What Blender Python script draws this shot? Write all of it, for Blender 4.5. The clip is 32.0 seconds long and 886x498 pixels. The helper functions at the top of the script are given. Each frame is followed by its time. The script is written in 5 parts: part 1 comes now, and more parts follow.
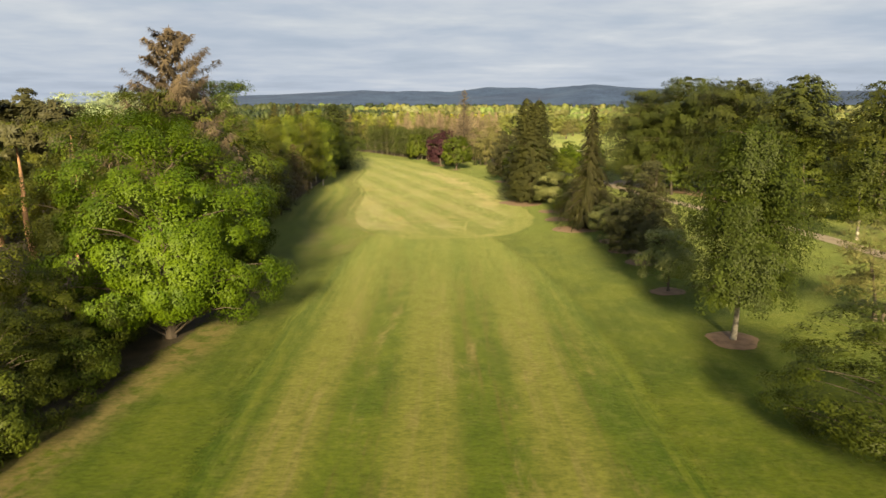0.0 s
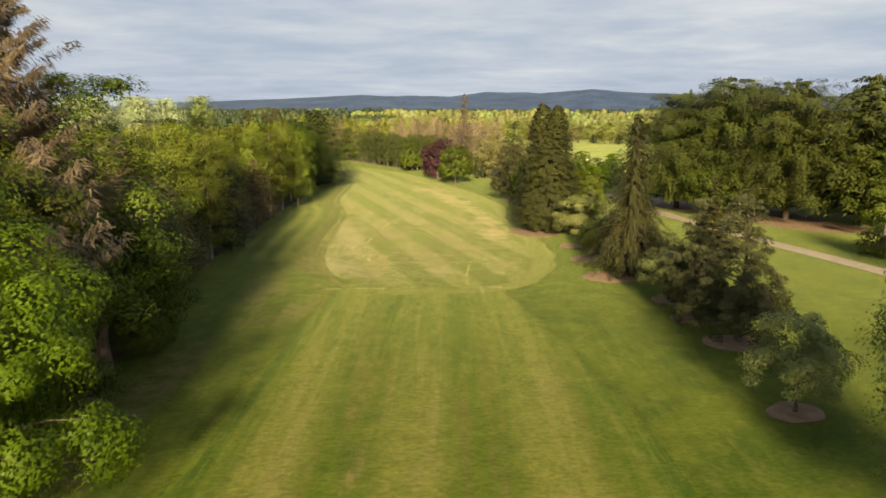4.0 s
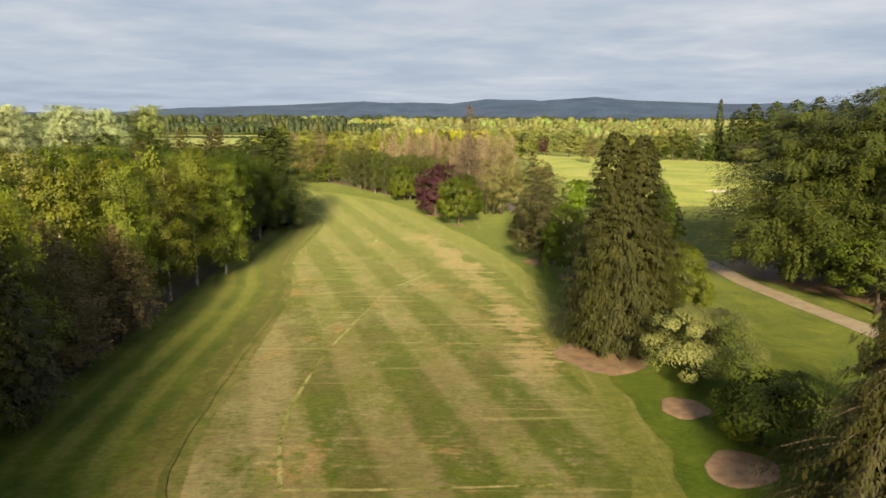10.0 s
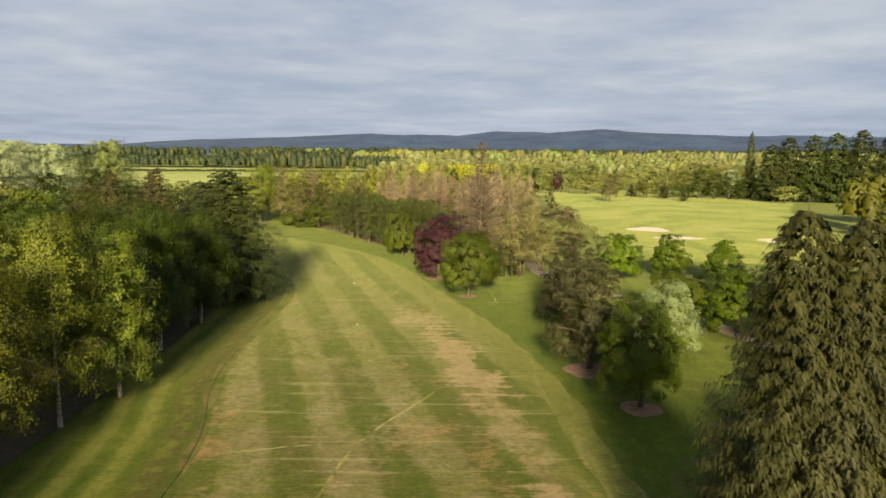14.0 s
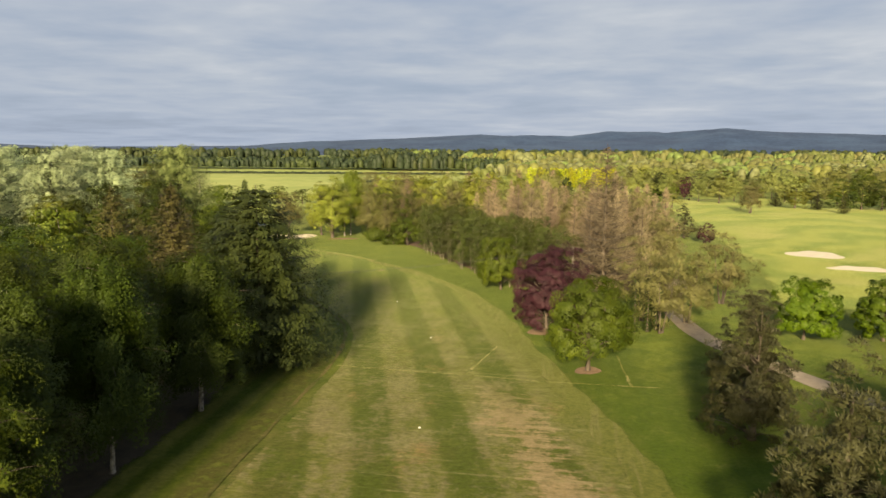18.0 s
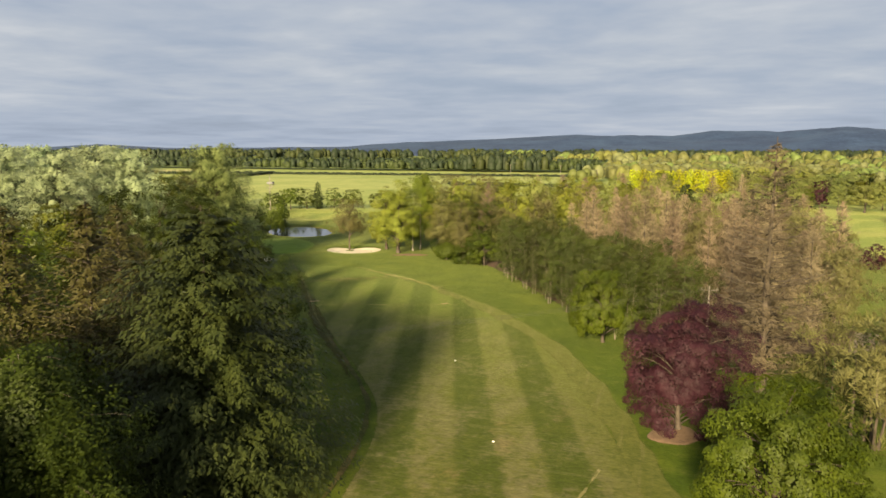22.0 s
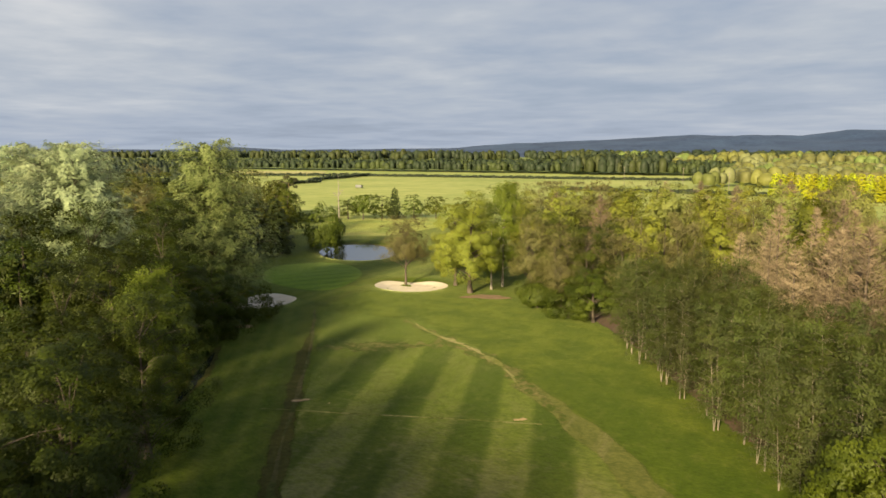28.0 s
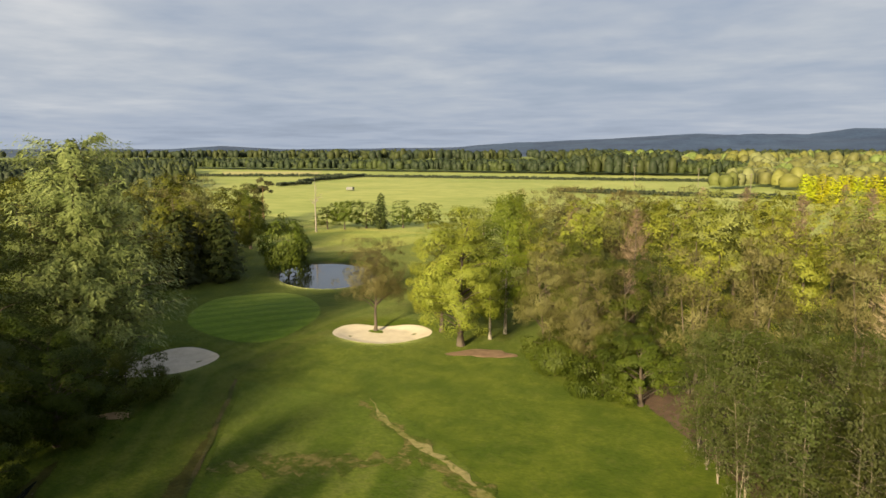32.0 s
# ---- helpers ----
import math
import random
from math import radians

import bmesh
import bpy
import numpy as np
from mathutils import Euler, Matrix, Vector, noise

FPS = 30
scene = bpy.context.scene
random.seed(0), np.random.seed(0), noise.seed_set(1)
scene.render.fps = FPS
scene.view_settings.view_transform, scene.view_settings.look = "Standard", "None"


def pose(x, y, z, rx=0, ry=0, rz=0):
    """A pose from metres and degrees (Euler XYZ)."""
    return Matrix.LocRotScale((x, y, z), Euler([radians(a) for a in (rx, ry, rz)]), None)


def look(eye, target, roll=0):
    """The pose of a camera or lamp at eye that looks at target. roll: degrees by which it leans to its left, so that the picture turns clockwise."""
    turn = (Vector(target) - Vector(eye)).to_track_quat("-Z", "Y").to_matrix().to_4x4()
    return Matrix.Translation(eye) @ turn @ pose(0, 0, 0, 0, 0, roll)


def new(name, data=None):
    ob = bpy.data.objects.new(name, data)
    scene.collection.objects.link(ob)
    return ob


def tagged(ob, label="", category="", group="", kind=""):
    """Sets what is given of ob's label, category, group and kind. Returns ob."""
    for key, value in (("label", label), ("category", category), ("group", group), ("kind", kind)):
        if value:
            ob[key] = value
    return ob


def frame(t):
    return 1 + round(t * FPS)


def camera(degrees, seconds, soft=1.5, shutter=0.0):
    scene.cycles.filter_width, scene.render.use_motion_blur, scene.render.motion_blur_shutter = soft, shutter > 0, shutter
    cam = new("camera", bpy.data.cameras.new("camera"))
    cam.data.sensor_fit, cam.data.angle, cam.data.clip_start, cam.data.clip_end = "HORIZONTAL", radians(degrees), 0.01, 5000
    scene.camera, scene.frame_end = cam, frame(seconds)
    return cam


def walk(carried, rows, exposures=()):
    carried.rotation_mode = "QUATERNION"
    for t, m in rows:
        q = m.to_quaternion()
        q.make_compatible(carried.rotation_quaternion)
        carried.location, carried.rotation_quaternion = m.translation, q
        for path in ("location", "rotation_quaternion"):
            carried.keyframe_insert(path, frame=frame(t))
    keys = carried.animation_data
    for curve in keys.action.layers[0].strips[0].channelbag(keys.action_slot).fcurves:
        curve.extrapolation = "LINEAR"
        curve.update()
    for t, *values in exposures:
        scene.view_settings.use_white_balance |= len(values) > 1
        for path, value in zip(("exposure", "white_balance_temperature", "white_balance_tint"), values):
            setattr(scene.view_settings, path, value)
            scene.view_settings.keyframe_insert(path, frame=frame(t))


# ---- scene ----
cam = camera(65.7, 32.0, 1.55, 0.4)
METRES, EYE, TILT, LEAN, TURN = 225.0, 17.5, -11.7, 0.0, 0.0
ROWS = [
    (0.0, 0.0, 0.0, 0.0, 0.0, 0.0, -0.0),
    (0.5, 0.0003, 0.0103, 0.0018, -0.02, 0.03, 0.02),
    (1.0, 0.0005, 0.0215, 0.0039, -0.03, 0.09, 0.04),
    (1.5, 0.0007, 0.0336, 0.0062, -0.03, 0.14, 0.05),
    (2.0, 0.001, 0.0462, 0.0088, -0.04, 0.2, 0.04),
    (2.5, 0.0013, 0.0595, 0.0117, -0.06, 0.25, 0.03),
    (3.0, 0.0015, 0.0731, 0.0147, -0.06, 0.3, 0.02),
    (3.5, 0.0017, 0.087, 0.0183, -0.07, 0.34, 0.0),
    (5.5, 0.0021, 0.1445, 0.0334, -0.16, 0.53, -0.08),
    (6.0, 0.0023, 0.1597, 0.0373, -0.17, 0.59, -0.07),
    (6.5, 0.0026, 0.175, 0.0412, -0.19, 0.63, -0.08),
    (7.0, 0.0029, 0.1905, 0.0452, -0.18, 0.7, -0.06),
    (7.5, 0.003, 0.2057, 0.0493, -0.17, 0.72, -0.09),
    (8.0, 0.003, 0.2209, 0.0532, -0.16, 0.76, -0.1),
    (8.5, 0.0032, 0.2363, 0.0573, -0.13, 0.81, -0.12),
    (9.0, 0.0031, 0.2518, 0.0613, -0.11, 0.86, -0.16),
    (9.5, 0.003, 0.2673, 0.0653, -0.09, 0.89, -0.23),
    (10.0, 0.003, 0.2827, 0.0691, -0.09, 0.92, -0.3),
    (10.5, 0.0035, 0.2981, 0.0729, -0.08, 0.97, -0.29),
    (11.0, 0.0038, 0.3138, 0.0769, -0.1, 0.99, -0.31),
    (11.5, 0.0042, 0.3295, 0.081, -0.09, 1.03, -0.29),
    (12.0, 0.0042, 0.345, 0.085, -0.1, 2.72, -0.28),
    (12.5, 0.0043, 0.3606, 0.0888, -0.12, 3.5, -0.3),
    (13.0, 0.0044, 0.3764, 0.0929, -0.1, 3.5, -0.31),
    (13.5, 0.0043, 0.3921, 0.0968, 0.42, 3.49, -0.46),
    (14.0, 0.0041, 0.4079, 0.1007, 0.48, 3.49, -0.49),
    (14.5, 0.0038, 0.4239, 0.1045, 0.5, 3.49, -0.57),
    (16.5, 0.0046, 0.4838, 0.1197, 5.46, 3.44, -1.39),
    (17.0, 0.0039, 0.4997, 0.1235, 5.46, 3.46, -1.39),
    (17.5, 0.003, 0.5157, 0.1271, 9.4, 3.34, -2.15),
    (18.0, 0.0021, 0.5315, 0.1308, 9.42, 3.35, -2.16),
    (18.5, 0.0008, 0.5475, 0.1343, 9.44, 3.37, -2.15),
    (19.0, -0.0007, 0.5635, 0.1378, 9.41, 3.38, -2.17),
    (19.5, -0.0024, 0.5795, 0.1411, 9.55, 3.39, -2.16),
    (20.0, -0.0041, 0.5952, 0.1443, 9.56, 3.39, -2.14),
    (20.5, -0.0069, 0.6111, 0.1473, 12.33, 3.28, -2.7),
    (21.0, -0.0079, 0.6267, 0.1504, 17.1, 3.02, -3.59),
    (21.5, -0.0102, 0.6424, 0.1533, 17.12, 3.03, -3.59),
    (22.0, -0.0129, 0.6579, 0.1561, 17.13, 3.02, -3.61),
    (22.5, -0.0159, 0.6735, 0.1589, 17.14, 3.04, -3.59),
    (23.0, -0.0192, 0.6888, 0.1618, 17.15, 3.04, -3.57),
    (23.5, -0.0225, 0.7042, 0.1646, 17.16, 3.07, -3.55),
    (24.0, -0.0261, 0.7195, 0.1674, 17.17, 3.09, -3.49),
    (24.5, -0.0299, 0.7346, 0.1703, 17.17, 3.09, -3.46),
    (26.5, -0.0473, 0.7966, 0.1823, 17.11, 3.16, -3.56),
    (27.0, -0.0524, 0.812, 0.1856, 24.26, 2.64, -4.91),
    (27.5, -0.0563, 0.8268, 0.189, 25.9, 2.44, -5.21),
    (28.0, -0.0612, 0.8418, 0.1922, 25.92, 2.46, -5.19),
    (28.5, -0.0665, 0.8569, 0.1954, 25.94, 2.46, -5.19),
    (29.0, -0.072, 0.8719, 0.1988, 25.97, 2.45, -5.16),
    (29.5, -0.0778, 0.8865, 0.2018, 25.97, 2.43, -5.16),
    (30.0, -0.0838, 0.9009, 0.2049, 25.99, 2.42, -5.18),
    (30.5, -0.09, 0.9153, 0.208, 26.02, 2.42, -5.19),
    (31.0, -0.0961, 0.9297, 0.211, 26.03, 2.41, -5.19),
    (31.5, -0.1023, 0.9443, 0.2141, 26.05, 2.4, -5.16),
    (32.0, -0.1088, 0.9588, 0.217, 26.07, 2.39, -5.14),
]
walk(cam, [(t, pose(0, 0, EYE, TILT, LEAN, TURN) @ pose(METRES * x, METRES * y, METRES * z, 90 + pitch, roll, yaw)) for t, x, y, z, yaw, pitch, roll in ROWS],
     [(0, 1.36, 6850, 10), (8, 1.36, 6750, 10), (13, 1.18, 6600, 11), (20, 1.14, 6620, 11), (32, 1.08, 6620, 11)])

# ---- sky, sun, exposure ----
SUN_EL, SUN_AZ = 19.5, 0.5            # degrees; the light travels towards +y, a little to +x
sun = new("sun", bpy.data.lights.new("sun", "SUN"))
sun.data.energy, sun.data.angle, sun.data.color = 6.5, radians(7.0), (1.0, 0.82, 0.48)
sun.matrix_world = look((0, 0, 300), (math.sin(radians(SUN_AZ)), math.cos(radians(SUN_AZ)), 300 - math.tan(radians(SUN_EL))))

world = bpy.data.worlds.new("sky")
scene.world = world
world.use_nodes = True


def node(nt, kind, op="", **inputs):
    n = nt.nodes.new(kind)
    if op:
        n.operation = op
    for k, v in inputs.items():
        key = k.replace("_", " ")
        sock = n.inputs[int(key[1:])] if key[0] == "i" and key[1:].isdigit() else n.inputs[key]
        if isinstance(v, bpy.types.NodeSocket):
            nt.links.new(v, sock)
        else:
            sock.default_value = v
    return n


def mth(nt, op, a, b=0.0, c=0.0, clamp=False):
    n = node(nt, "ShaderNodeMath", op, i0=a, i1=b, i2=c)
    n.use_clamp = clamp
    return n.outputs[0]


def ramp(nt, fac, stops):
    n = nt.nodes.new("ShaderNodeValToRGB")
    while len(n.color_ramp.elements) < len(stops):
        n.color_ramp.elements.new(0.5)
    for e, (p, c) in zip(n.color_ramp.elements, stops):
        e.position, e.color = p, (*c, 1) if len(c) == 3 else c
    nt.links.new(fac, n.inputs[0])
    return n.outputs[0]


def mixc(nt, fac, a, b, mode="MIX"):
    n = nt.nodes.new("ShaderNodeMix")
    n.data_type, n.blend_type, n.clamp_factor = "RGBA", mode, True
    for s, v in ((0, fac), (6, a), (7, b)):
        if isinstance(v, bpy.types.NodeSocket):
            nt.links.new(v, n.inputs[s])
        else:
            n.inputs[s].default_value = (*v, 1) if isinstance(v, tuple) and len(v) == 3 else v
    return n.outputs[2]


def noise_tex(nt, vec, scale, detail=4.0, rough=0.55):
    return node(nt, "ShaderNodeTexNoise", Vector=vec, Scale=scale, Detail=detail, Roughness=rough).outputs[0]


def build_sky():
    nt = world.node_tree
    bg = nt.nodes["Background"]
    sky = nt.nodes.new("ShaderNodeTexSky")
    sky.sky_type, sky.sun_disc, sky.dust_density = "NISHITA", False, 2.0
    sky.sun_elevation, sky.sun_rotation = radians(SUN_EL), radians(180 + SUN_AZ)
    clear = node(nt, "ShaderNodeVectorMath", "SCALE", i0=sky.outputs[0], Scale=0.055).outputs[0]
    way = nt.nodes.new("ShaderNodeTexCoord").outputs["Generated"]
    sep = node(nt, "ShaderNodeSeparateXYZ", Vector=way)
    up = mth(nt, "MAXIMUM", sep.outputs[2], 0.0)
    den = mth(nt, "ADD", up, 0.07)
    flat = node(nt, "ShaderNodeCombineXYZ", X=mth(nt, "DIVIDE", mth(nt, "MULTIPLY", sep.outputs[0], 0.78), den),
                Y=mth(nt, "DIVIDE", mth(nt, "MULTIPLY", sep.outputs[1], 0.8), den)).outputs[0]
    big = noise_tex(nt, flat, 0.22, 2.0, 0.5)
    lumps = nt.nodes.new("ShaderNodeTexNoise")
    nt.links.new(flat, lumps.inputs["Vector"])
    for key, value in (("Scale", 0.9), ("Detail", 4.0), ("Roughness", 0.5), ("Distortion", 0.4)):
        lumps.inputs[key].default_value = value
    wisps = noise_tex(nt, flat, 2.6, 4.0, 0.55)
    body = mth(nt, "ADD", mth(nt, "MULTIPLY", big, 0.42), mth(nt, "ADD", mth(nt, "MULTIPLY", lumps.outputs[0], 0.38), mth(nt, "MULTIPLY", wisps, 0.2)))
    cloud = ramp(nt, body, [(0.34, (0.165, 0.205, 0.285)), (0.45, (0.222, 0.26, 0.32)), (0.54, (0.28, 0.31, 0.35)), (0.66, (0.385, 0.4, 0.415))])
    low = ramp(nt, up, [(0.0, (1, 1, 1)), (0.035, (0.75, 0.75, 0.75)), (0.12, (0, 0, 0))])
    cloud = mixc(nt, mth(nt, "MULTIPLY", low, 0.55), cloud, (0.215, 0.26, 0.335))
    cover = ramp(nt, body, [(0.34, (0.8, 0.8, 0.8)), (0.48, (0.97, 0.97, 0.97))])
    # thinner, brighter cloud round the sun, behind the camera
    toward = node(nt, "ShaderNodeVectorMath", "DOT_PRODUCT", i0=way, i1=(0.0, -math.cos(radians(SUN_EL)), math.sin(radians(SUN_EL)))).outputs["Value"]
    thin = ramp(nt, toward, [(0.0, (1, 1, 1)), (0.45, (0.9, 0.9, 0.88)), (1.0, (1.15, 1.08, 0.95))])
    full = mixc(nt, 1.0, mixc(nt, cover, clear, cloud), thin, "MULTIPLY")
    # the unseen sky overhead is dimmed a little to lower the fill light
    full = mixc(nt, 1.0, full, ramp(nt, up, [(0.3, (1, 1, 1)), (0.65, (0.92, 0.92, 0.92))]), "MULTIPLY")
    nt.links.new(full, bg.inputs[0])
    bg.inputs[1].default_value = 0.82


build_sky()


# ---- materials ----
def material(name):
    m = bpy.data.materials.new(name)
    m.use_nodes = True
    nt = m.node_tree
    return m, nt, nt.nodes["Principled BSDF"]


def place(nt):
    return nt.nodes.new("ShaderNodeNewGeometry").outputs["Position"]


def foliage(name, dark, light, rough=0.6, glow=0.34, patch=0.22, spread=1.0):
    """Leaves: a colour that varies leaf by leaf, clump by clump and tree by tree, with some light let through."""
    m, nt, bsdf = material(name)
    geo = nt.nodes.new("ShaderNodeNewGeometry")
    tree = nt.nodes.new("ShaderNodeObjectInfo").outputs["Random"]
    clump = noise_tex(nt, geo.outputs["Position"], 0.55, 2.0)
    a = mth(nt, "ADD", mth(nt, "MULTIPLY", geo.outputs["Random Per Island"], 0.26 * spread), mth(nt, "ADD", 0.5 * (1 - spread) + 0.19 * (1 - spread) + 0.06, mth(nt, "MULTIPLY", clump, spread)))
    a = mth(nt, "SUBTRACT", a, patch, clamp=True)
    col = mixc(nt, a, dark, light)
    hsv = node(nt, "ShaderNodeHueSaturation", Hue=mth(nt, "ADD", 0.485, mth(nt, "MULTIPLY", tree, 0.03)),
               Value=mth(nt, "MULTIPLY", mth(nt, "ADD", 0.82, mth(nt, "MULTIPLY", tree, 0.36)), mth(nt, "ADD", 0.4, mth(nt, "MULTIPLY", noise_tex(nt, geo.outputs["Position"], 0.1, 2.0), 1.2))), Color=col)
    nt.links.new(hsv.outputs[0], bsdf.inputs["Base Color"])
    bsdf.inputs["Roughness"].default_value = rough
    bsdf.inputs["Specular IOR Level"].default_value = 0.25
    tr = node(nt, "ShaderNodeBsdfTranslucent", Color=hsv.outputs[0])
    mx = node(nt, "ShaderNodeMixShader", i0=glow, i1=bsdf.outputs[0], i2=tr.outputs[0])
    nt.links.new(mx.outputs[0], nt.nodes["Material Output"].inputs[0])
    return m


def feather(m, soft, ragged=1.0):
    """Lets a sheet on the ground thin out raggedly over its last metres into the turf below."""
    nt = m.node_tree
    at = nt.nodes.new("ShaderNodeAttribute")
    at.attribute_name = "inset"
    pos = place(nt)
    grain = mth(nt, "ADD", mth(nt, "MULTIPLY", noise_tex(nt, pos, 0.7 / soft ** 0.5, 3.0, 0.6), 0.8 * ragged), mth(nt, "MULTIPLY", noise_tex(nt, pos, 9.0, 3.0, 0.7), 1.1))
    cover = node(nt, "ShaderNodeMapRange", Value=mth(nt, "ADD", mth(nt, "DIVIDE", at.outputs["Fac"], soft), grain), From_Min=0.98 + 0.4 * ragged, From_Max=1.02 + 0.4 * ragged)
    clear = nt.nodes.new("ShaderNodeBsdfTransparent")
    mx = node(nt, "ShaderNodeMixShader", i0=cover.outputs[0], i1=clear.outputs[0], i2=nt.nodes["Principled BSDF"].outputs[0])
    nt.links.new(mx.outputs[0], nt.nodes["Material Output"].inputs[0])


def bark(name, a, b, scale=3.0, stretch=(1, 1, 0.25)):
    m, nt, bsdf = material(name)
    vec = node(nt, "ShaderNodeMapping", Vector=place(nt), Scale=stretch).outputs[0]
    n = noise_tex(nt, vec, scale, 6.0, 0.65)
    nt.links.new(ramp(nt, n, [(0.35, a), (0.62, b)]), bsdf.inputs["Base Color"])
    bsdf.inputs["Roughness"].default_value = 0.85
    bump = node(nt, "ShaderNodeBump", Strength=0.6, Distance=0.05, Height=n)
    nt.links.new(bump.outputs[0], bsdf.inputs["Normal"])
    return m


# the worn ditch along the hole's left and the pale mown band along its right, as (x, y)
DITCH = [(-8.5, 85.5), (-11.2, 91), (-13.6, 98), (-14.6, 106), (-15.2, 117), (-15.6, 130), (-16.8, 141), (-19.4, 150), (-20.6, 160), (-21.5, 178), (-22, 188), (-26.2, 204.4),
         (-31.2, 212), (-42.8, 227.6), (-58.8, 252.5), (-70.5, 269)]
COLLAR = [(-6, 84.8), (3, 85), (7.4, 87.2), (10.6, 93), (12.2, 100.5), (11.7, 115), (11, 137.5), (9.7, 152), (6.8, 166.6), (5, 173.4), (-0.2, 189.6),
          (-4.3, 203), (-10.8, 221.3), (-20, 236.5), (-28, 246), (-35, 253)]


def grass(name, kind):
    """Turf. kind: rough, approach, fairway, collar, lawn, ditch, thick, drygrass, line or green."""
    m, nt, bsdf = material(name)
    pos = place(nt)
    sep = node(nt, "ShaderNodeSeparateXYZ", Vector=pos)
    x, y = sep.outputs[0], sep.outputs[1]
    big = noise_tex(nt, pos, 0.045, 3.0)
    mid = noise_tex(nt, pos, 0.22, 5.0, 0.6)
    fine = noise_tex(nt, pos, 2.2, 6.0, 0.7)
    wob = mth(nt, "MULTIPLY", mth(nt, "SUBTRACT", mid, 0.5), 1.6)
    blotch = noise_tex(nt, pos, 0.75, 7.0, 0.72)

    def squash(scale, at, detail=7.0, rough=0.68, turn=0.0, shift=(0, 0, 0)):
        return noise_tex(nt, node(nt, "ShaderNodeMapping", Vector=pos, Location=shift, Rotation=(0, 0, turn), Scale=scale).outputs[0], at, detail, rough)

    def span(v, lo, hi):
        """0 at lo, 1 at hi, smooth between; lo may be the larger."""
        r = node(nt, "ShaderNodeMapRange", Value=v, From_Min=min(lo, hi), From_Max=max(lo, hi), To_Min=float(lo > hi), To_Max=float(lo < hi))
        r.interpolation_type = "SMOOTHSTEP"
        return r.outputs[0]

    def bump_at(v, middle, half):
        return span(mth(nt, "ABSOLUTE", mth(nt, "SUBTRACT", v, middle)), half, half * 0.25)

    def both(*masks):
        out = masks[0]
        for k in masks[1:]:
            out = mth(nt, "MULTIPLY", out, k)
        return out

    def past(line):
        """How far to the right of a line along the hole, in metres."""
        stops = [((py - 80) / 200, ((px + 80) / 100,) * 3) for px, py in line]
        at = ramp(nt, mth(nt, "DIVIDE", mth(nt, "SUBTRACT", y, 80.0), 200.0), stops)
        return mth(nt, "SUBTRACT", x, mth(nt, "SUBTRACT", mth(nt, "MULTIPLY", at, 100.0), 80.0))

    def band(vec, width, soft, wander=1.0):
        w = mth(nt, "PINGPONG", mth(nt, "ADD", vec, mth(nt, "MULTIPLY", wob, wander)), width)
        return span(mth(nt, "DIVIDE", w, width), 0.5 - soft, 0.5 + soft)

    along = mth(nt, "ADD", mth(nt, "MULTIPLY", x, 0.956), mth(nt, "MULTIPLY", y, 0.292))
    streak = squash((1.0, 0.05, 1.0), 1.1)
    flecks = squash((0.4, 1.3, 1.0), 2.2, 6.0, 0.8)
    if kind == "rough":
        base = mixc(nt, span(mid, 0.35, 0.65), (0.037, 0.064, 0.003), (0.08, 0.104, 0.007))
        base = mixc(nt, ramp(nt, streak, [(0.5, (0, 0, 0)), (0.75, (0.5, 0.5, 0.5))]), base, (0.115, 0.128, 0.02))
        base = mixc(nt, ramp(nt, big, [(0.45, (0, 0, 0)), (0.7, (0.4, 0.4, 0.4))]), base, (0.088, 0.122, 0.012))
        # mower's passes that follow the ditch on the outside
        u = past(DITCH)
        beside = both(span(u, -11.0, -8.0), span(u, 0.5, -0.5), span(y, 92.0, 104.0))
        base = mixc(nt, both(beside, band(mth(nt, "ADD", u, 0.3), 1.25, 0.3, 0.4), mth(nt, "ADD", 0.3, mid)), base, (0.15, 0.155, 0.03))
        base = mixc(nt, both(bump_at(u, -1.3, 1.8), span(y, 88.0, 96.0), span(blotch, 0.36, 0.54)), base, (0.062, 0.058, 0.013))
        base = mixc(nt, both(bump_at(u, 1.2, 1.8), span(y, 88.0, 96.0), span(y, 190.0, 160.0), span(mid, 0.36, 0.56), 0.8), base, (0.15, 0.124, 0.05))
        # turf worn brown round the lower end of the ditch
        worn = both(span(squash((1.0, 0.45, 1.0), 0.35, 8.0, 0.7), 0.42, 0.62), bump_at(mth(nt, "ADD", x, mth(nt, "MULTIPLY", mth(nt, "SUBTRACT", y, 90.0), 0.06)), -14.0, 5.5), bump_at(y, 88.0, 19.0))
        base = mixc(nt, mth(nt, "MULTIPLY", worn, 0.85), base, (0.15, 0.118, 0.05))
        # earth worn bare along the edge of the wood
        rim = both(bump_at(mth(nt, "ADD", mth(nt, "ADD", x, wob), mth(nt, "MULTIPLY", span(y, 48.0, 30.0), 1.8)), -17.0, 2.4), span(y, 76.0, 60.0), span(y, 12.0, 24.0), span(blotch, 0.36, 0.56))
        base = mixc(nt, mth(nt, "MULTIPLY", rim, 0.85), base, mixc(nt, fine, (0.1, 0.076, 0.03), (0.2, 0.15, 0.07)))
        # deep green strip along the mulch beds
        # fresher green past the bend, also lightened for sunlight on the distance
        fresh = both(span(mth(nt, "ADD", y, mth(nt, "MULTIPLY", wob, 6.0)), 176.0, 205.0), span(y, 330.0, 300.0), span(x, 40.0, 26.0))
        base = mixc(nt, mth(nt, "MULTIPLY", fresh, 0.6), base, mixc(nt, span(mid, 0.35, 0.65), (0.062, 0.104, 0.005), (0.118, 0.156, 0.013)))
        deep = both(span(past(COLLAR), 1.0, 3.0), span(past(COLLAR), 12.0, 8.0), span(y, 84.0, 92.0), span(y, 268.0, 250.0))
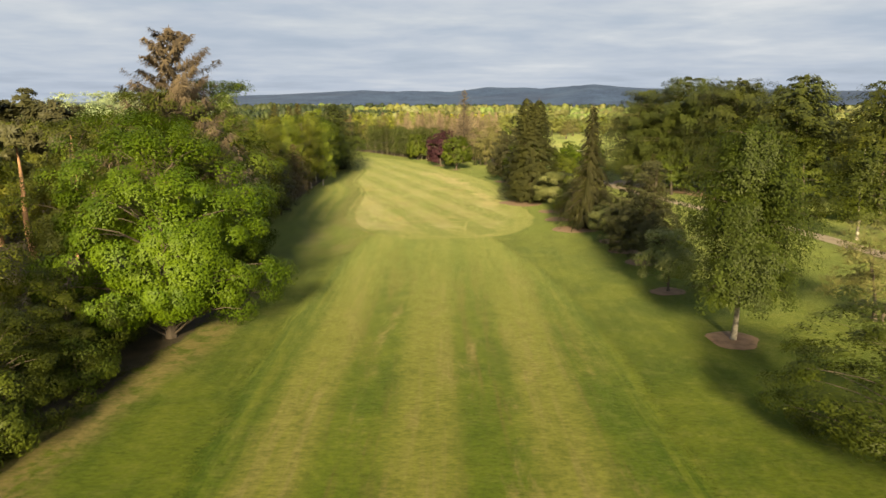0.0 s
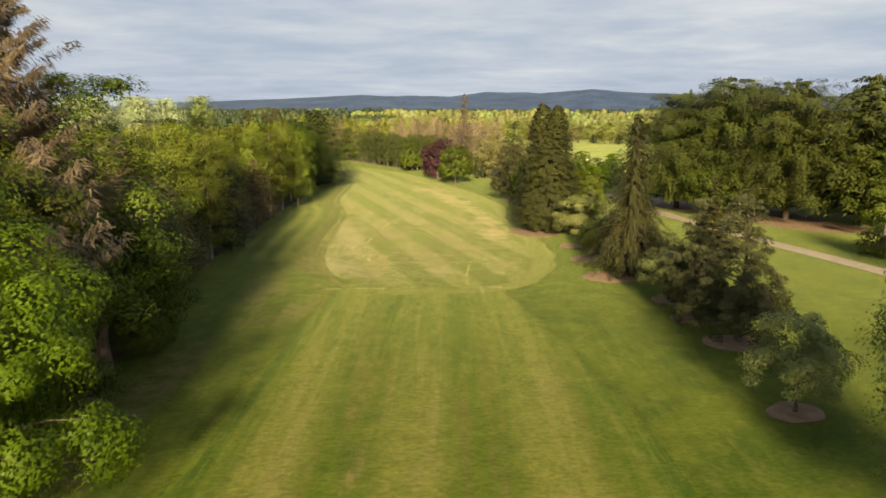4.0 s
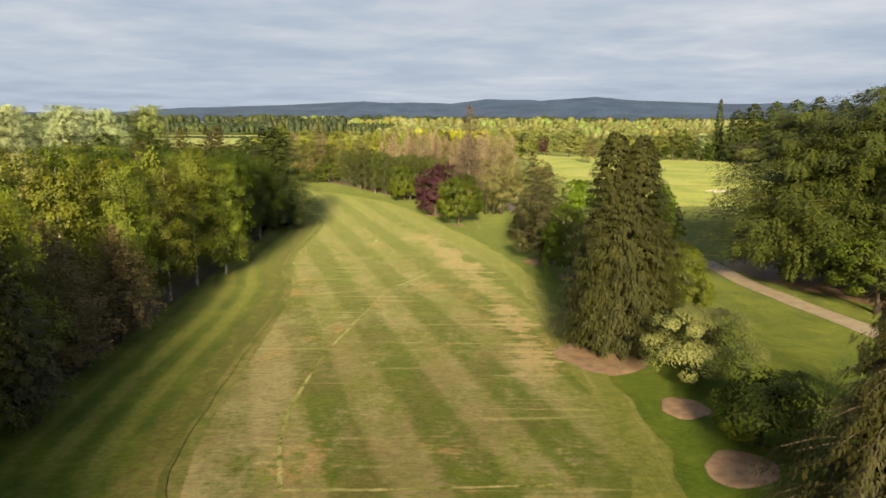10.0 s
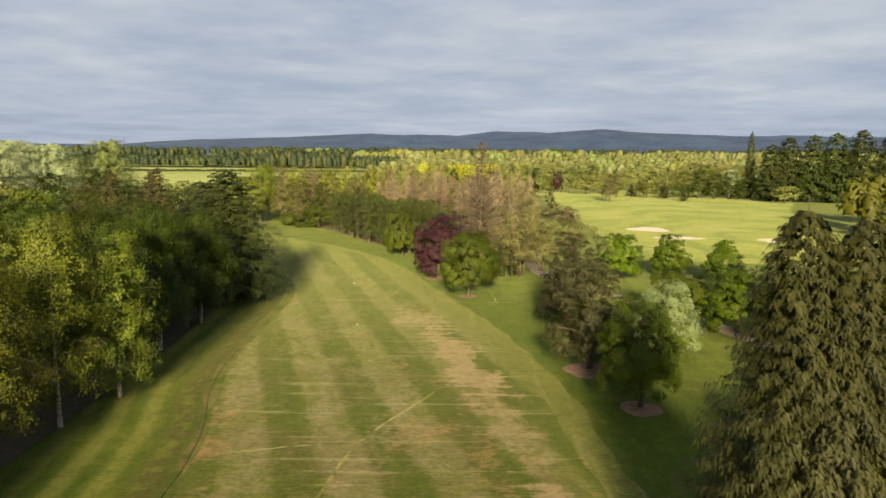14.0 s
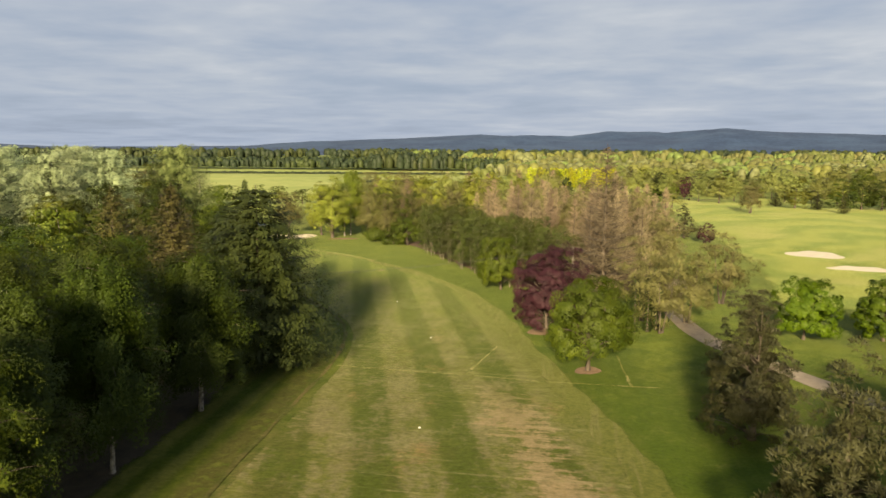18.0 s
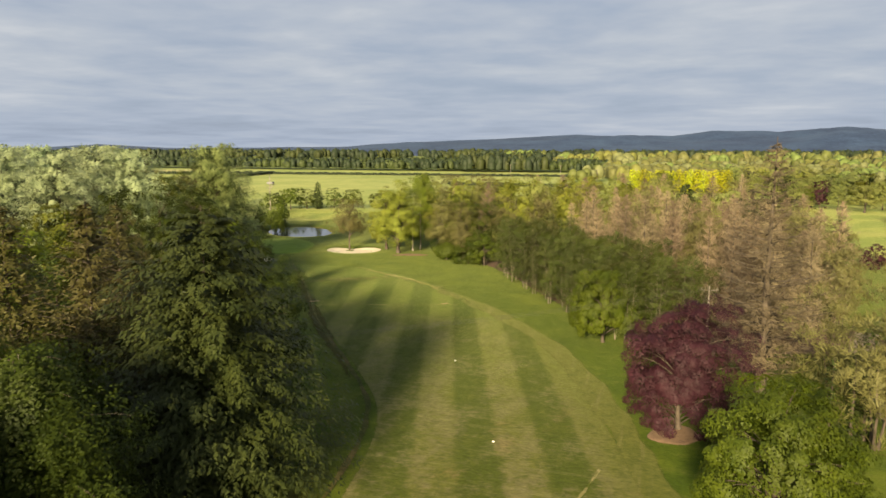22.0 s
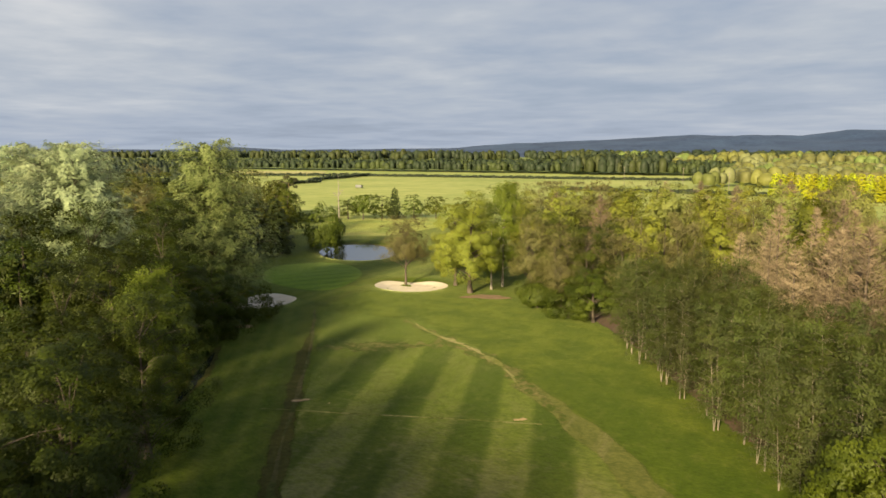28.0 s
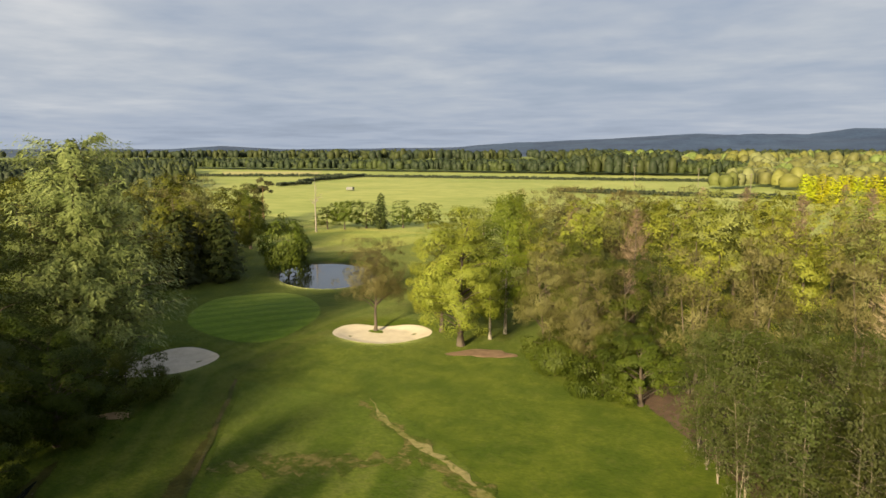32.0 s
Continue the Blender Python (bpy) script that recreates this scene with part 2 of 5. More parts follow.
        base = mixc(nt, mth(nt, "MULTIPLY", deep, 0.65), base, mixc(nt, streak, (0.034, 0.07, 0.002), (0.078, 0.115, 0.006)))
    elif kind == "approach":
        green = mixc(nt, span(mid, 0.35, 0.65), (0.05, 0.082, 0.005), (0.09, 0.118, 0.01))
        light = band(mth(nt, "SUBTRACT", x, 2.45), 3.4, 0.24, 0.5)
        base = mixc(nt, mth(nt, "MULTIPLY", light, 0.9), green, (0.148, 0.153, 0.028))
        # brown wheel marks in the darker stripes, tan wear in the lighter ones
        base = mixc(nt, both(mth(nt, "SUBTRACT", 1.0, light), span(streak, 0.45, 0.66), 0.75), base, (0.108, 0.088, 0.024))
        base = mixc(nt, both(light, span(streak, 0.46, 0.7), 0.75), base, (0.2, 0.168, 0.062))
        worn = squash((1.0, 0.3, 1.0), 0.4, 7.0, 0.7)
        base = mixc(nt, both(span(worn, 0.54, 0.72), span(y, 66.0, 44.0), 0.8), base, (0.22, 0.172, 0.07))
        base = mixc(nt, mth(nt, "MULTIPLY", span(mth(nt, "ADD", y, mth(nt, "MULTIPLY", wob, 8.0)), 48.0, 74.0), 0.62), base, mixc(nt, span(streak, 0.4, 0.62), (0.052, 0.085, 0.005), (0.1, 0.122, 0.012)))
        verge = mth(nt, "ADD", mth(nt, "ABSOLUTE", x), mth(nt, "MULTIPLY", mth(nt, "SUBTRACT", mid, 0.5), 4.0))
        base = mixc(nt, span(verge, 7.6, 11.5), base, mixc(nt, span(streak, 0.38, 0.62), (0.034, 0.066, 0.003), (0.09, 0.118, 0.009)))
    elif kind == "fairway":
        s = band(along, 3.12, 0.15, 0.35)
        # past the bend the light stripes are raised for sunlight on far turf
        turn = span(y, 190.0, 232.0)
        base = mixc(nt, s, mixc(nt, turn, (0.07, 0.089, 0.011), (0.064, 0.085, 0.009)), mixc(nt, turn, (0.118, 0.126, 0.026), (0.132, 0.147, 0.028)))
        lush = span(mth(nt, "ADD", y, mth(nt, "MULTIPLY", wob, 4.0)), 228.0, 246.0)
        base = mixc(nt, lush, base, mixc(nt, s, (0.048, 0.084, 0.004), (0.112, 0.15, 0.016)))
        u = past(DITCH)
        near = span(y, 236.0, 140.0)
        dry = squash((1.0, 0.55, 1.0), 0.32, 9.0, 0.72, 0.29)
        tuft = mth(nt, "ADD", mth(nt, "MULTIPLY", noise_tex(nt, pos, 1.6, 5.0, 0.75), 0.4), mth(nt, "MULTIPLY", flecks, 0.6))
        bent = mth(nt, "MULTIPLY", both(bump_at(u, 2.6, 3.4), span(y, 88.0, 94.0), span(y, 140.0, 118.0)), 0.17)
        d = mth(nt, "ADD", mth(nt, "ADD", dry, mth(nt, "MULTIPLY", s, 0.1)), mth(nt, "MULTIPLY", mth(nt, "SUBTRACT", tuft, 0.5), 1.15))
        # green margins along the right and lower edges
        inside = both(span(mth(nt, "ADD", past(COLLAR), wob), -1.5, -4.5), span(mth(nt, "ADD", y, mth(nt, "MULTIPLY", wob, 1.5)), 87.5, 93.0))
        d = both(span(mth(nt, "ADD", d, bent), 0.47, 0.76), mth(nt, "ADD", 0.25, mth(nt, "MULTIPLY", inside, 0.65)))
        base = mixc(nt, both(d, mth(nt, "SUBTRACT", mth(nt, "ADD", 0.4, mth(nt, "MULTIPLY", near, 0.42)), mth(nt, "MULTIPLY", lush, 0.22))), base, mixc(nt, fine, (0.195, 0.155, 0.085), (0.325, 0.265, 0.17)))
        # turf thinned to brown thatch in broad uneven clouds
        thatch = span(mth(nt, "ADD", squash((1.0, 0.7, 1.0), 0.2, 8.0, 0.66, 0.2, (5, 19, 0)), mth(nt, "MULTIPLY", mth(nt, "SUBTRACT", tuft, 0.5), 0.35)), 0.44, 0.6)
        base = mixc(nt, both(thatch, span(y, 205.0, 120.0), inside, 0.6), base, mixc(nt, s, (0.105, 0.078, 0.03), (0.17, 0.128, 0.062)))
        soil = squash((1.0, 0.6, 1.0), 0.16, 7.0, 0.66, 0.0, (31, 7, 0))
        base = mixc(nt, both(span(mth(nt, "ADD", soil, mth(nt, "MULTIPLY", mth(nt, "SUBTRACT", tuft, 0.5), 0.4)), 0.58, 0.7), near, 0.75), base, (0.29, 0.178, 0.082))
        # soil laid bare along the right-hand side
        cross = squash((0.1, 1.6, 1.0), 0.7, 4.0, 0.6)
        mid_x = mth(nt, "SUBTRACT", 8.0, mth(nt, "MULTIPLY", mth(nt, "POWER", mth(nt, "SUBTRACT", y, 112.0), 2.0), 0.0026))
        off = mth(nt, "ABSOLUTE", mth(nt, "SUBTRACT", x, mid_x))
        strip_w = mth(nt, "SUBTRACT", mth(nt, "ADD", mth(nt, "ADD", dry, mth(nt, "MULTIPLY", tuft, 0.6)), mth(nt, "MULTIPLY", mth(nt, "SUBTRACT", cross, 0.5), 1.0)), mth(nt, "MULTIPLY", off, mth(nt, "SUBTRACT", 0.17, mth(nt, "MULTIPLY", span(y, 138.0, 150.0), 0.06))))
        base = mixc(nt, both(span(strip_w, 0.55, 0.72), span(y, 110.0, 117.0), mth(nt, "SUBTRACT", 0.82, mth(nt, "MULTIPLY", bump_at(y, 141.0, 9.0), 0.4)), span(y, 188.0, 174.0)), base, mixc(nt, fine, (0.26, 0.18, 0.092), (0.38, 0.285, 0.175)))
        base = mixc(nt, span(mth(nt, "ADD", y, mth(nt, "MULTIPLY", mid, 10.0)), 258.0, 276.0), base, mixc(nt, mid, (0.05, 0.094, 0.005), (0.112, 0.15, 0.013)))
        base = mixc(nt, both(span(cross, 0.58, 0.7), near, 0.4), base, (0.36, 0.31, 0.16))
    elif kind == "collar":
        base = mixc(nt, mid, (0.1, 0.114, 0.02), (0.142, 0.142, 0.036))
        base = mixc(nt, span(streak, 0.5, 0.68), base, (0.175, 0.16, 0.06))
    elif kind == "lawn":
        # brighter copy of the mown turf: sunlight is put into its colour
        dx, dy = mth(nt, "SUBTRACT", x, 84.0), mth(nt, "SUBTRACT", y, 262.0)
        ring = mth(nt, "SQRT", mth(nt, "ADD", mth(nt, "MULTIPLY", dx, dx), mth(nt, "MULTIPLY", mth(nt, "MULTIPLY", dy, dy), 0.35)))
        ring = mth(nt, "ADD", ring, mth(nt, "MULTIPLY", big, 40.0))
        base = mixc(nt, band(ring, 8.0, 0.35, 3.0), (0.105, 0.155, 0.013), (0.225, 0.245, 0.04))
        base = mixc(nt, span(big, 0.5, 0.68), base, (0.28, 0.27, 0.075))
    elif kind == "ditch":
        base = mixc(nt, span(mid, 0.4, 0.6), (0.05, 0.058, 0.012), (0.118, 0.09, 0.034))
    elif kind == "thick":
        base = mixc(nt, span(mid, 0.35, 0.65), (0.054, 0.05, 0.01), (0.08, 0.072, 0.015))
    elif kind == "drygrass":
        base = mixc(nt, span(fine, 0.35, 0.7), (0.09, 0.092, 0.02), (0.21, 0.165, 0.07))
        base = mixc(nt, span(blotch, 0.56, 0.44), base, (0.06, 0.088, 0.007))
    elif kind == "line":
        base = mixc(nt, span(mid, 0.35, 0.6), (0.135, 0.14, 0.028), (0.3, 0.26, 0.12))
        base = mixc(nt, span(blotch, 0.5, 0.4), base, (0.09, 0.11, 0.012))
    else:
        base = mixc(nt, band(mth(nt, "ADD", mth(nt, "MULTIPLY", x, 0.8), mth(nt, "MULTIPLY", y, -0.6)), 1.6, 0.15), (0.105, 0.19, 0.01), (0.15, 0.245, 0.016))
    base = mixc(nt, ramp(nt, blotch, [(0.38, (0.5, 0.5, 0.5)), (0.5, (0, 0, 0))]), base, mixc(nt, 0.5, base, (0.03, 0.05, 0.002)))
    base = mixc(nt, ramp(nt, blotch, [(0.52, (0, 0, 0)), (0.68, (0.3, 0.3, 0.3))]), base, (0.17, 0.165, 0.04))
    base = mixc(nt, mth(nt, "MULTIPLY", fine, 0.55), base, mixc(nt, 0.55, base, (0.018, 0.034, 0.002)))
    grit = squash((0.7, 1.4, 1.0), 3.2, 5.0, 0.8)
    base = mixc(nt, 1.0, base, ramp(nt, grit, [(0.32, (0.52, 0.56, 0.5)), (0.5, (0.83, 0.83, 0.83)), (0.66, (1.12, 1.06, 1.1))]), "MULTIPLY")
    nt.links.new(base, bsdf.inputs["Base Color"])
    bsdf.inputs["Roughness"].default_value = 0.9
    bsdf.inputs["Specular IOR Level"].default_value = 0.12
    bsdf.inputs["Sheen Weight"].default_value = {"rough": 0.7, "thick": 0.25}.get(kind, 1.0)
    bsdf.inputs["Sheen Roughness"].default_value = 0.2
    nt.links.new(mixc(nt, 0.62, base, (0.8, 0.88, 0.36)), bsdf.inputs["Sheen Tint"])
    bump = node(nt, "ShaderNodeBump", Strength=0.45, Distance=0.06, Height=noise_tex(nt, pos, 6.0, 6.0, 0.7))
    nt.links.new(bump.outputs[0], bsdf.inputs["Normal"])
    return m


def mottled(name, a, b, scale, rough=0.9, bump=0.4, lo=0.35, hi=0.65):
    m, nt, bsdf = material(name)
    pos = place(nt)
    n = mth(nt, "ADD", mth(nt, "MULTIPLY", noise_tex(nt, pos, scale, 6.0, 0.6), 0.6), mth(nt, "MULTIPLY", noise_tex(nt, pos, scale * 9, 3.0, 0.6), 0.4))
    nt.links.new(ramp(nt, n, [(lo, a), (hi, b)]), bsdf.inputs["Base Color"])
    bsdf.inputs["Roughness"].default_value = rough
    bp = node(nt, "ShaderNodeBump", Strength=bump, Distance=0.05, Height=n)
    nt.links.new(bp.outputs[0], bsdf.inputs["Normal"])
    return m


M = {
    "rough": grass("rough grass", "rough"), "fairway": grass("fairway grass", "fairway"), "collar": grass("collar grass", "collar"), "lawn": grass("fairway grass with sunlight in its colour", "lawn"), "approach": grass("approach grass", "approach"),
    "green": grass("green grass", "green"), "ditch": grass("worn ditch", "ditch"), "line": grass("dry line", "line"), "thick": grass("longer grass", "thick"), "drygrass": grass("dry turf", "drygrass"),
    "field": mottled("field crop", (0.19, 0.24, 0.04), (0.31, 0.33, 0.085), 0.012, lo=0.4, hi=0.6),
    "straw": mottled("dry field", (0.28, 0.27, 0.09), (0.38, 0.34, 0.13), 0.02),
    "sand": mottled("bunker sand", (0.43, 0.375, 0.29), (0.59, 0.525, 0.42), 0.8, bump=0.25),
    "mulch": mottled("bark mulch", (0.1, 0.062, 0.036), (0.235, 0.15, 0.095), 1.3),
    "bare": mottled("bare soil", (0.27, 0.17, 0.09), (0.42, 0.3, 0.16), 0.6),
    # litter made very dark: the shade under the left wood is in its colour
    "shaded_litter": mottled("leaf litter", (0.02, 0.018, 0.008), (0.06, 0.044, 0.023), 0.9),
    # reddish litter, its tone lowered further for shade beneath the plantation
    "litter": mottled("reddish litter", (0.05, 0.03, 0.02), (0.125, 0.075, 0.05), 1.1),
    "path": mottled("gravel path", (0.17, 0.135, 0.1), (0.28, 0.23, 0.175), 0.9),
    # the blue of the hills is distance haze put into their colour
    "hill": mottled("hill in blue haze", (0.006, 0.022, 0.07), (0.026, 0.056, 0.125), 0.006, bump=0.0, lo=0.4, hi=0.6),
    "paletrunk": bark("pale brown bark", (0.075, 0.065, 0.05), (0.2, 0.172, 0.132)),
    "bark": bark("brown bark", (0.03, 0.022, 0.016), (0.088, 0.068, 0.052)),
    "birchbark": bark("birch bark", (0.05, 0.043, 0.036), (0.36, 0.325, 0.275), 2.2, (1, 1, 0.9)),
    "pinebark": bark("orange pine bark", (0.12, 0.065, 0.035), (0.33, 0.19, 0.11)),
    "greybark": bark("grey bark", (0.12, 0.105, 0.09), (0.3, 0.27, 0.23)),
    "lime": foliage("fresh leaves", (0.0281, 0.0497, 0.00281), (0.113, 0.136, 0.0075)),
    "chestnut_leaf": foliage("chestnut leaves", (0.0209, 0.0487, 0.000958), (0.116, 0.161, 0.00287)),
    "green_leaf": foliage("green leaves", (0.0224, 0.0378, 0.00354), (0.0969, 0.115, 0.00944)),
    # green leaf darkened further: cloud shade on the left trees is in the colour
    "deep_leaf": foliage("deep green leaves darkened for shade", (0.0125, 0.0242, 0.00173), (0.0606, 0.0812, 0.00433)),
    "olive_leaf": foliage("olive leaves", (0.033, 0.0438, 0.00495), (0.138, 0.139, 0.0138)),
    "birch_leaf": foliage("birch leaves", (0.0365, 0.0564, 0.00479), (0.169, 0.194, 0.0168)),
    "alder_leaf": foliage("alder leaves", (0.0204, 0.0306, 0.0051), (0.0799, 0.0952, 0.0153)),
    "dark_leaf": foliage("dark conifer needles", (0.009, 0.017, 0.003), (0.047, 0.058, 0.009), glow=0.12),
    "cypress_leaf": foliage("cypress sprays", (0.0106, 0.0134, 0.00244), (0.0423, 0.04, 0.0068), glow=0.15),
    "cedar_leaf": foliage("cedar needles", (0.0117, 0.0189, 0.00321), (0.0688, 0.0791, 0.0129), glow=0.12),
    "pine_leaf": foliage("pine needles", (0.0214, 0.0246, 0.00871), (0.0761, 0.0736, 0.0277), glow=0.12),
    "brown_leaf": foliage("brown needles", (0.0449, 0.0361, 0.0136), (0.15, 0.113, 0.0395), glow=0.15),
    "spire_leaf": foliage("olive-brown needles", (0.022, 0.025, 0.006), (0.088, 0.08, 0.019), glow=0.15),
    "larch_leaf": foliage("bare pinkish twigs", (0.0945, 0.0739, 0.0482), (0.261, 0.199, 0.13), glow=0.1),
    "tall_larch_leaf": foliage("brown larch twigs", (0.06, 0.048, 0.03), (0.172, 0.133, 0.086), glow=0.1),
    "spruce_leaf": foliage("thin brown spruce", (0.0616, 0.0493, 0.0299), (0.176, 0.143, 0.088), glow=0.12),
    "copper_leaf": foliage("copper beech leaves", (0.023, 0.0077, 0.0129), (0.0719, 0.022, 0.0334)),
    "silver_leaf": foliage("silver willow leaves", (0.1, 0.14, 0.05), (0.52, 0.6, 0.36)),
    "grey_poplar_leaf": foliage("grey poplar leaves", (0.04, 0.072, 0.01), (0.4, 0.46, 0.18), patch=0.3),
    "white_leaf": foliage("whitebeam leaves", (0.055, 0.082, 0.014), (0.3, 0.32, 0.13), patch=0.28),
    "pale_leaf": foliage("pale green leaves", (0.0698, 0.101, 0.0288), (0.237, 0.288, 0.13), glow=0.2),
    "gold_leaf": foliage("golden conifer", (0.25, 0.27, 0.008), (0.42, 0.44, 0.016), glow=0.2, spread=0.4),
    "twig_leaf": foliage("twigs coming into leaf", (0.0548, 0.0529, 0.0181), (0.166, 0.155, 0.0526), glow=0.15),
    "spring_leaf": foliage("yellow spring leaves", (0.0898, 0.11, 0.011), (0.237, 0.243, 0.031), glow=0.2),
    # paler far leaves: sunlight and haze of the distance are in these tones
    "far_leaf": foliage("far leaves", (0.125, 0.142, 0.034), (0.19, 0.202, 0.056), glow=0.2, spread=0.26),
    "mint_leaf": foliage("pale spring leaves", (0.125, 0.14, 0.056), (0.168, 0.18, 0.078), glow=0.2, spread=0.26),
    "far_olive_leaf": foliage("far olive leaves", (0.1, 0.108, 0.034), (0.138, 0.142, 0.05), glow=0.2, spread=0.26),
    "far_green_leaf": foliage("far green leaves", (0.09, 0.118, 0.03), (0.138, 0.164, 0.048), glow=0.2, spread=0.26),
    # the bluish cast of the far woodland is haze put into its colour
    "farwood_green_leaf": foliage("greener far woodland", (0.036, 0.052, 0.016), (0.05, 0.066, 0.02), glow=0.2, spread=0.26),
    "farwood_leaf": foliage("far woodland", (0.02, 0.031, 0.016), (0.03, 0.042, 0.02), glow=0.2, spread=0.26),
}


def water_material():
    m, nt, bsdf = material("pond water")
    bsdf.inputs["Base Color"].default_value = (0.02, 0.025, 0.022, 1)
    bsdf.inputs["Roughness"].default_value = 0.06
    bump = node(nt, "ShaderNodeBump", Strength=0.12, Distance=0.02, Height=noise_tex(nt, place(nt), 1.8, 3.0))
    nt.links.new(bump.outputs[0], bsdf.inputs["Normal"])
    return m


def plain(name, colour, rough=0.7, metal=0.0):
    m, nt, bsdf = material(name)
    n = noise_tex(nt, place(nt), 2.0, 4.0)
    nt.links.new(mixc(nt, mth(nt, "MULTIPLY", n, 0.35), colour, tuple(c * 0.6 for c in colour)), bsdf.inputs["Base Color"])
    bsdf.inputs["Roughness"].default_value, bsdf.inputs["Metallic"].default_value = rough, metal
    return m


for key, soft, ragged in (("fairway", 0.7, 0.6), ("approach", 3.0, 0.8), ("collar", 0.8, 0.35), ("lawn", 5.0, 1.0), ("green", 0.6, 0.4), ("ditch", 0.22, 0.8), ("line", 0.09, 0.9), ("thick", 0.8, 1.0),
                          ("drygrass", 1.0, 1.3), ("mulch", 0.3, 0.8), ("shaded_litter", 2.0, 1.0), ("litter", 1.0, 1.0), ("bare", 0.3, 1.0), ("sand", 0.2, 0.3), ("path", 0.3, 0.7), ("straw", 4.0, 0.6)):
    feather(M[key], soft, ragged)
M["water"] = water_material()
M["white"] = plain("white paint", (0.75, 0.74, 0.7))
M["grey"] = plain("grey sheet metal", (0.15, 0.155, 0.16), 0.6)
M["wire"] = plain("weathered wire", (0.1, 0.1, 0.095), 0.7, 0.2)
M["pole"] = plain("weathered pole wood", (0.15, 0.13, 0.11))


# ---- mesh helpers ----
def mesh_from(name, verts, faces, mat, smooth=False):
    """A mesh from arrays: verts (n, 3), faces (m, 3 or 4)."""
    verts, faces = np.asarray(verts, np.float32), np.asarray(faces, np.int32)
    me = bpy.data.meshes.new(name)
    me.vertices.add(len(verts))
    me.vertices.foreach_set("co", verts.ravel())
    k = faces.shape[1]
    me.loops.add(faces.size)
    me.loops.foreach_set("vertex_index", faces.ravel())
    me.polygons.add(len(faces))
    me.polygons.foreach_set("loop_start", np.arange(0, faces.size, k, dtype=np.int32))
    me.polygons.foreach_set("use_smooth", np.full(len(faces), smooth))
    me.update(calc_edges=True)
    me.materials.append(M[mat])
    return me


def part(name, me, parent, label=""):
    ob = new(name, me)
    ob.parent = parent
    return tagged(ob, label) if label else ob


def smooth01(a, b, x):
    t = np.clip((np.asarray(x, float) - a) / (b - a), 0, 1)
    return t * t * (3 - 2 * t)


# hollows in the ground: x, y, half length, half width, turn in degrees, depth
HOLLOWS = [(-66.9, 289.6, 6.3, 5.2, 25, 0.55), (-82.0, 269.4, 6.9, 5.2, 40, 0.6), (56.0, 282.0, 9.6, 6.2, 65, 0.12), (57.5, 263.8, 8.0, 5.0, 10, 0.12),
           (-97.5, 320.5, 15.8, 10.2, 130, 1.1)]


def ground_z(x, y):
    x, y = np.asarray(x, float), np.asarray(y, float)
    z = 1.6 * (1 - smooth01(40, 270, y))
    for cx, cy, a, b, turn, deep in HOLLOWS:
        c, s = math.cos(radians(turn)), math.sin(radians(turn))
        u, v = (c * (x - cx) + s * (y - cy)) / a, (-s * (x - cx) + c * (y - cy)) / b
        z = z - deep * (1 - smooth01(0.55, 1.08, np.hypot(u, v)))
    # a low rise round the green
    z = z + 0.6 * np.exp(-(((x + 84) / 16) ** 2 + ((y - 289) / 14) ** 2))
    return z


def grid_faces(n, m):
    i, j = np.meshgrid(np.arange(n - 1), np.arange(m - 1), indexing="ij")
    a = (i * m + j).ravel()
    return np.stack([a, a + m, a + m + 1, a + 1], 1)


def spline(points, n):
    """A smooth line of n points through the given ones."""
    p = np.array(points, float)
    d = np.r_[0, np.cumsum(np.hypot(*np.diff(p, axis=0).T))]
    t = np.linspace(0, d[-1], n)
    m = np.gradient(p, d, axis=0)
    k = np.clip(np.searchsorted(d, t, "right") - 1, 0, len(d) - 2)
    h = (d[k + 1] - d[k])[:, None]
    u = ((t - d[k])[:, None]) / h
    return (2 * u**3 - 3 * u**2 + 1) * p[k] + (u**3 - 2 * u**2 + u) * h * m[k] + (-2 * u**3 + 3 * u**2) * p[k + 1] + (u**3 - u**2) * h * m[k + 1]


def edged(me, metres):
    """Keeps for each point of a sheet how far it lies from the sheet's edge."""
    me.attributes.new("inset", "FLOAT", "POINT").data.foreach_set("value", np.asarray(metres, np.float32).ravel())
    return me


def strip(name, mat, left, right, lift, n=160, across=14, label="", category="", kind="structure"):
    """A sheet on the ground between two lines."""
    a, b = spline(left, n), spline(right, n)
    wide = np.hypot(*(b - a).T)
    e = min(0.3, 1.2 / float(wide.mean()))
    w = np.r_[0, e / 2, np.linspace(e, 1 - e, max(across - 2, 3)), 1 - e / 2, 1]
    p = a[:, None] * (1 - w[None, :, None]) + b[:, None] * w[None, :, None]
    v = np.concatenate([p, (ground_z(p[..., 0], p[..., 1]) + lift)[..., None]], 2).reshape(-1, 3)
    run = np.r_[0, np.cumsum(np.hypot(*np.diff((a + b) / 2, axis=0).T))]
    inset = np.minimum(np.minimum(w, 1 - w)[None, :] * wide[:, None], np.minimum(run, run[-1] - run)[:, None] + 0.02)
    return tagged(new(name, edged(mesh_from(name, v, grid_faces(n, len(w)), mat, True), inset)), label, category, "", kind)


